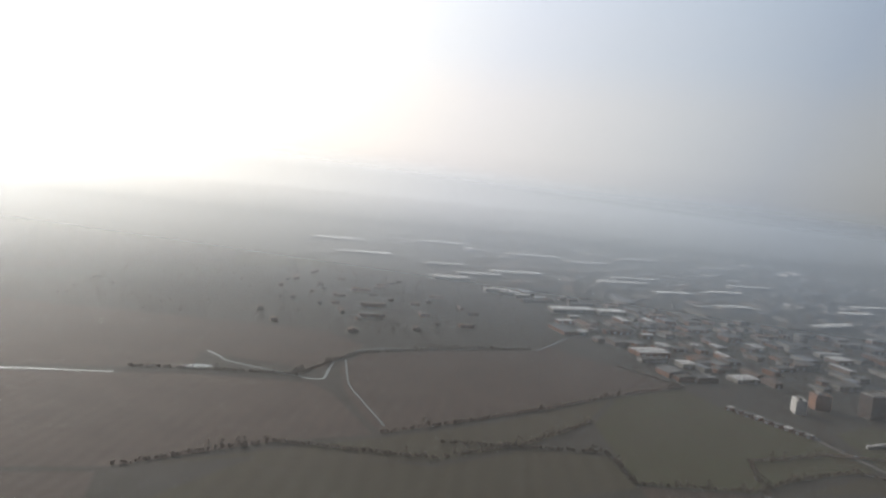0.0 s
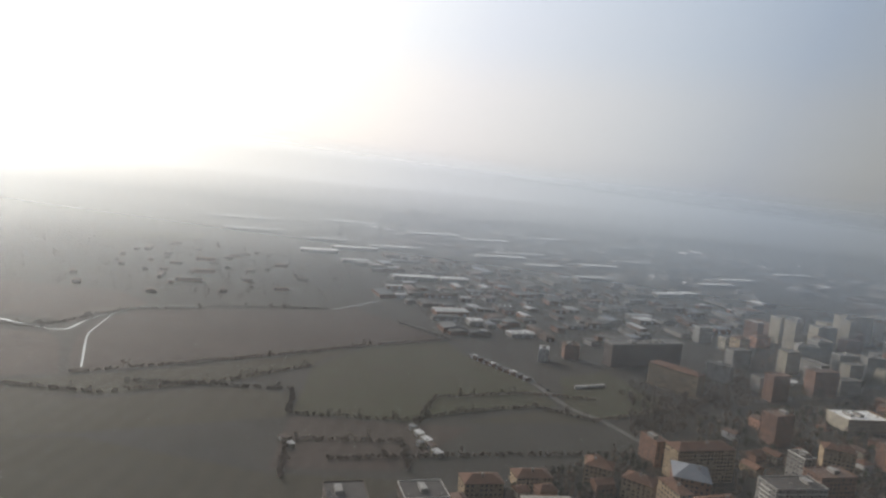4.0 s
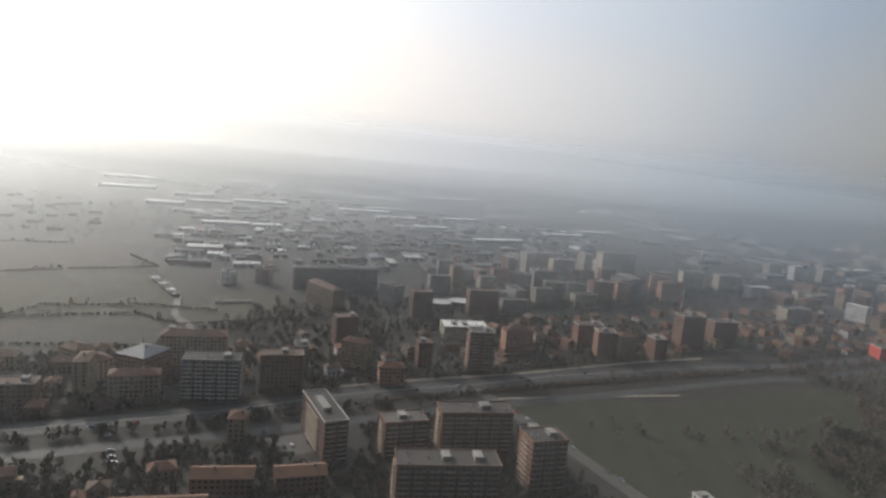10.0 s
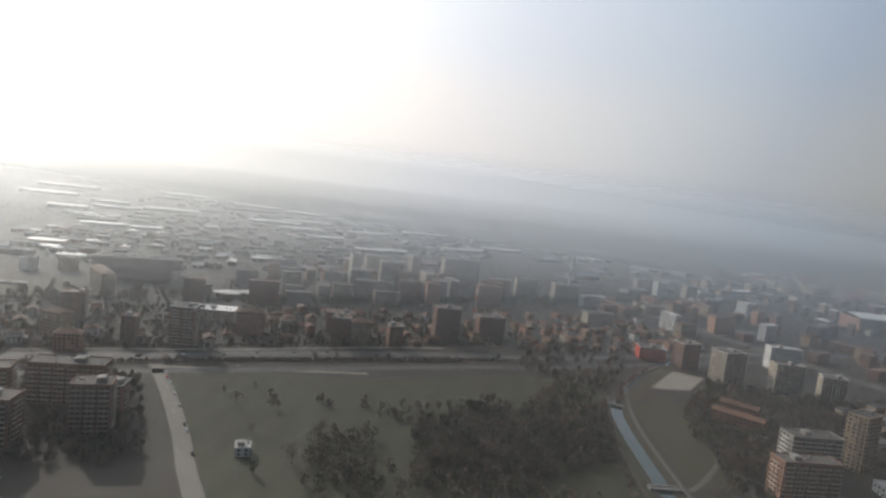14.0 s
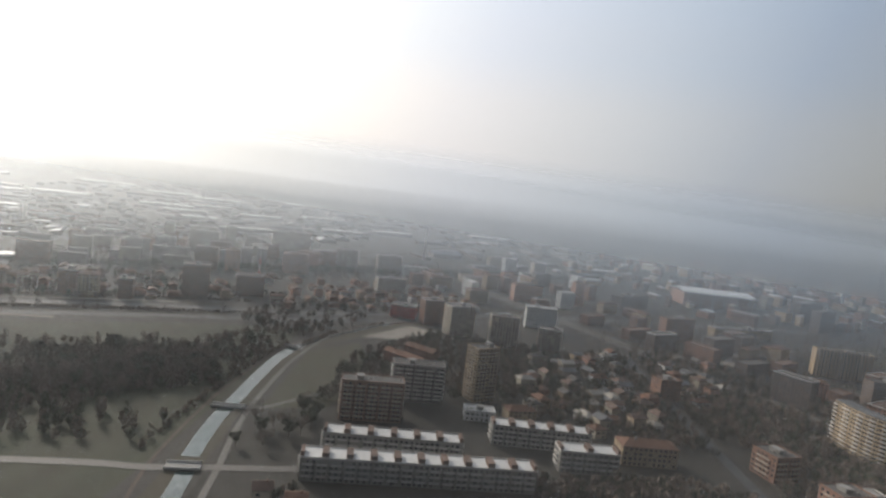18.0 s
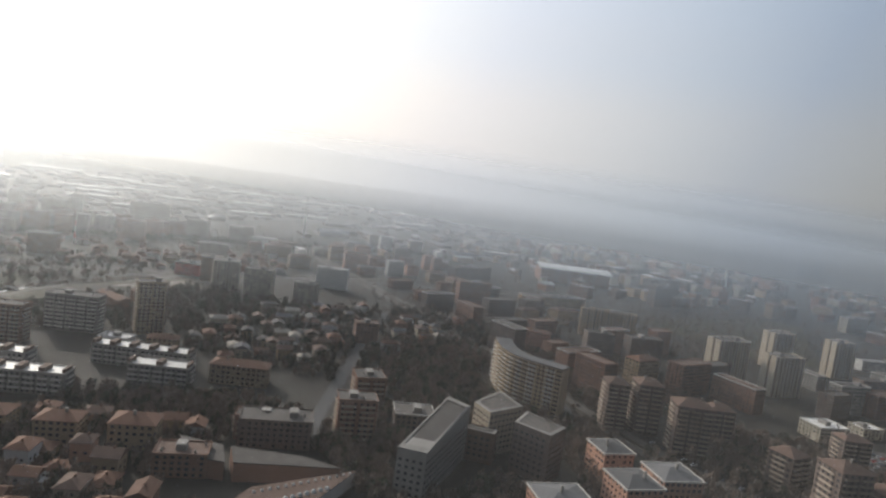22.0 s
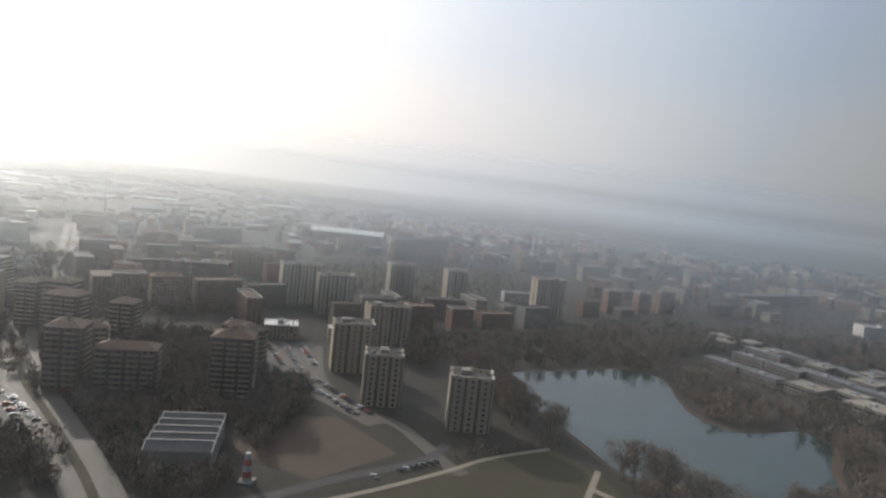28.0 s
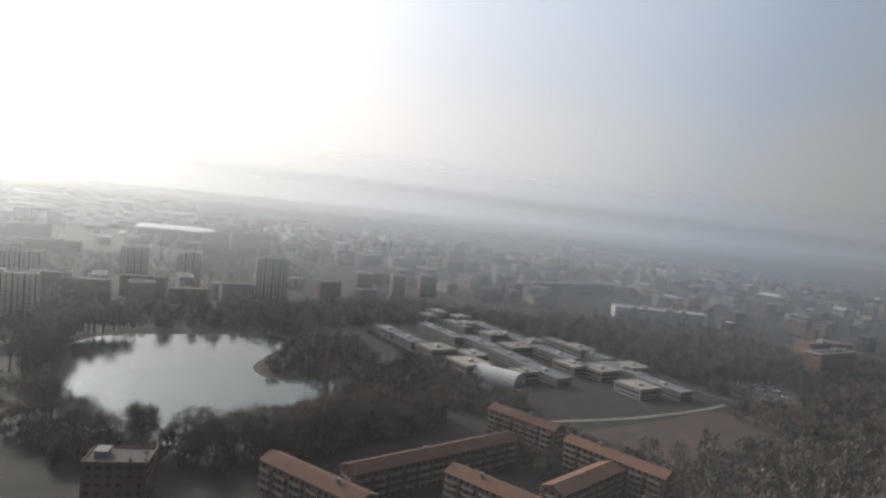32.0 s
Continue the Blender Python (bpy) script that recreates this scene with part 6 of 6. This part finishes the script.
# ---- cars, street furniture ----
def car_meshes():
    body, cabin, wheel = Build(), Build(), Build()
    body.prism([(-2.15, -0.85), (2.05, -0.85), (2.2, -0.5), (2.2, 0.5), (2.05, 0.85), (-2.15, 0.85)], 0.3, 0.85)
    cb = [(-1.7, -0.78, 0.85), (1.1, -0.78, 0.85), (1.1, 0.78, 0.85), (-1.7, 0.78, 0.85), (-1.3, -0.62, 1.45), (0.4, -0.62, 1.45), (0.4, 0.62, 1.45), (-1.3, 0.62, 1.45)]
    for q in ((0, 1, 5, 4), (1, 2, 6, 5), (2, 3, 7, 6), (3, 0, 4, 7)):
        cabin.face([cb[i] for i in q])
    cabin.face([cb[i] for i in (4, 5, 6, 7)], 1)
    wheel.tube((0, -0.12, 0), (0, 0.12, 0), 0.32, 0.32, 8)
    return body, cabin, wheel


CAR = car_meshes()
CARS = []
for m in ("car_white", "car_grey", "car_dark", "car_red"):
    CARS.append((CAR[0].mesh("body", [m]), CAR[1].mesh("cabin", ["glass", m]), CAR[2].mesh("wheel", ["rubber"])))
CAR_LABEL = ["small white car on the asphalt", "small silver-grey car on the asphalt", "small dark car on the asphalt", "small red car on the asphalt"]


def car(x, y, turn, k, z=0.12):
    body, cabin, wheel = CARS[k]
    t = new("car", body)
    t.matrix_basis = pose(x * SCALE, y * SCALE, z * SCALE, 0, 0, turn)
    tagged(t, CAR_LABEL[k], "car", "cars")
    c = new("cabin", cabin)
    c.parent = t
    for wx in (-1.35, 1.35):
        for wy in (-0.78, 0.78):
            w = new("wheel", wheel)
            w.parent = t
            w.location = (wx * SCALE, wy * SCALE, 0.32 * SCALE)


def along(line, gap, off, seed, turn_off=0, fill=0.7):
    rng = random.Random(seed)
    pts = smooth(line)
    for p, q in zip(pts, pts[1:]):
        d = q - p
        n = int(d.length / gap)
        for k in range(n):
            if rng.random() < fill:
                m = p + d * ((k + 0.5) / n) + Vector((-d.y, d.x)).normalized() * (off + rng.uniform(-0.3, 0.3))
                car(m.x, m.y, math.degrees(math.atan2(d.y, d.x)) + turn_off, rng.choice((0, 0, 1, 1, 1, 2, 2, 2, 1, 2, 3)))


along([(434.4, 364.4), (523.3, 416.8), (606.9, 476.9), (705.3, 531.2), (864.2, 620)], 26, 5, 81, fill=0.5)
along([(467.7, 384.6), (606.9, 476.9), (778.7, 577.3)], 30, -5, 82, 180, fill=0.5)
along([(718, 496.8), (759.7, 438.4), (797.8, 380.6), (828.8, 329.3)], 9, 4.2, 83, fill=0.5)
along([(1626.4, 469.3), (1678.7, 386.7), (1718.8, 336.8), (1759.7, 297.3)], 6.5, 13.5, 84, 90, fill=0.6)
along([(1678.7, 386.7), (1718.8, 336.8), (1759.7, 297.3), (1784.9, 271.9)], 6.5, -13.5, 85, 90, fill=0.6)
along([(1506.6, 683.7), (1626.4, 469.3)], 18, 6, 86, fill=0.6)
for k, (a, c) in enumerate((((1803.2, 464.2), (1829.3, 417.6)), ((1812.8, 469.5), (1840.5, 419.9)), ((1823.4, 476.7), (1853.3, 416.2)), ((1834, 483.9), (1859.5, 430.6)), ((1859.8, 395.1), (1907, 345.9)), ((1867.4, 400.6), (1912.7, 351.5)))):
    along([a, c], 3.4, 0, 90 + k, 90, 0.8)
along([(1920.7, 274.9), (1951.8, 303.7)], 3.4, -4, 95, 90, 0.75)
along([(1705.1, 319.1), (1729.2, 277.2)], 3.3, 0, 101, 90, 0.85)
along([(1698.1, 305), (1717.9, 273.5)], 3.3, 0, 102, 90, 0.85)
along([(1724.7, 316.1), (1761.2, 287.1)], 3.3, 0, 103, 90, 0.85)
for k in range(4):
    along([(2476 + 14 * k, 526 + 7 * k), (2470 + 12 * k, 474)], 4, 0, 104 + k, 90, 0.7)
along([(2508.9, 400.7), (2433.8, 324.4)], 9, 2.5, 109, fill=0.6)
along([(453.4, 373.2), (531.3, 416.6), (604.9, 470.8)], 9, -3.5, 99, 180, 0.6)
along([(469.8, 366.6), (493.1, 334.2), (523.7, 294.2)], 5, 3, 100, 90, 0.7)
along([(564.7, 363.4), (604.3, 390.5)], 5, 0, 96, 90, 0.8)
along([(296.9, 771.4), (353.4, 696.5), (381, 634.8)], 12, 3, 97, fill=0.5)


# ---- haze: upright pale sheets added one behind the other to imitate it ----
for away, most, lift, pale in HAZE_SHEETS:
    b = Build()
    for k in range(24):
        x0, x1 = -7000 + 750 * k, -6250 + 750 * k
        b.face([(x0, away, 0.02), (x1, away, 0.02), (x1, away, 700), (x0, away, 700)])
    tagged(new("haze_layer", b.mesh("haze_layer", ["haze_%d" % away])), "thin upright sheet added as pale winter haze over the plain", "haze", kind="stuff")
# Added near sheet: its even paling imitates window and lens glare.
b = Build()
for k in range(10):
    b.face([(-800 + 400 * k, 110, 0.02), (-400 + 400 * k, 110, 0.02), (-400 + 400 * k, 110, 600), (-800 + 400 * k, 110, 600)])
tagged(new("haze_layer", b.mesh("haze_layer", ["haze_near"])), "even sheet added close to the flight line as window glare", "haze", kind="stuff")
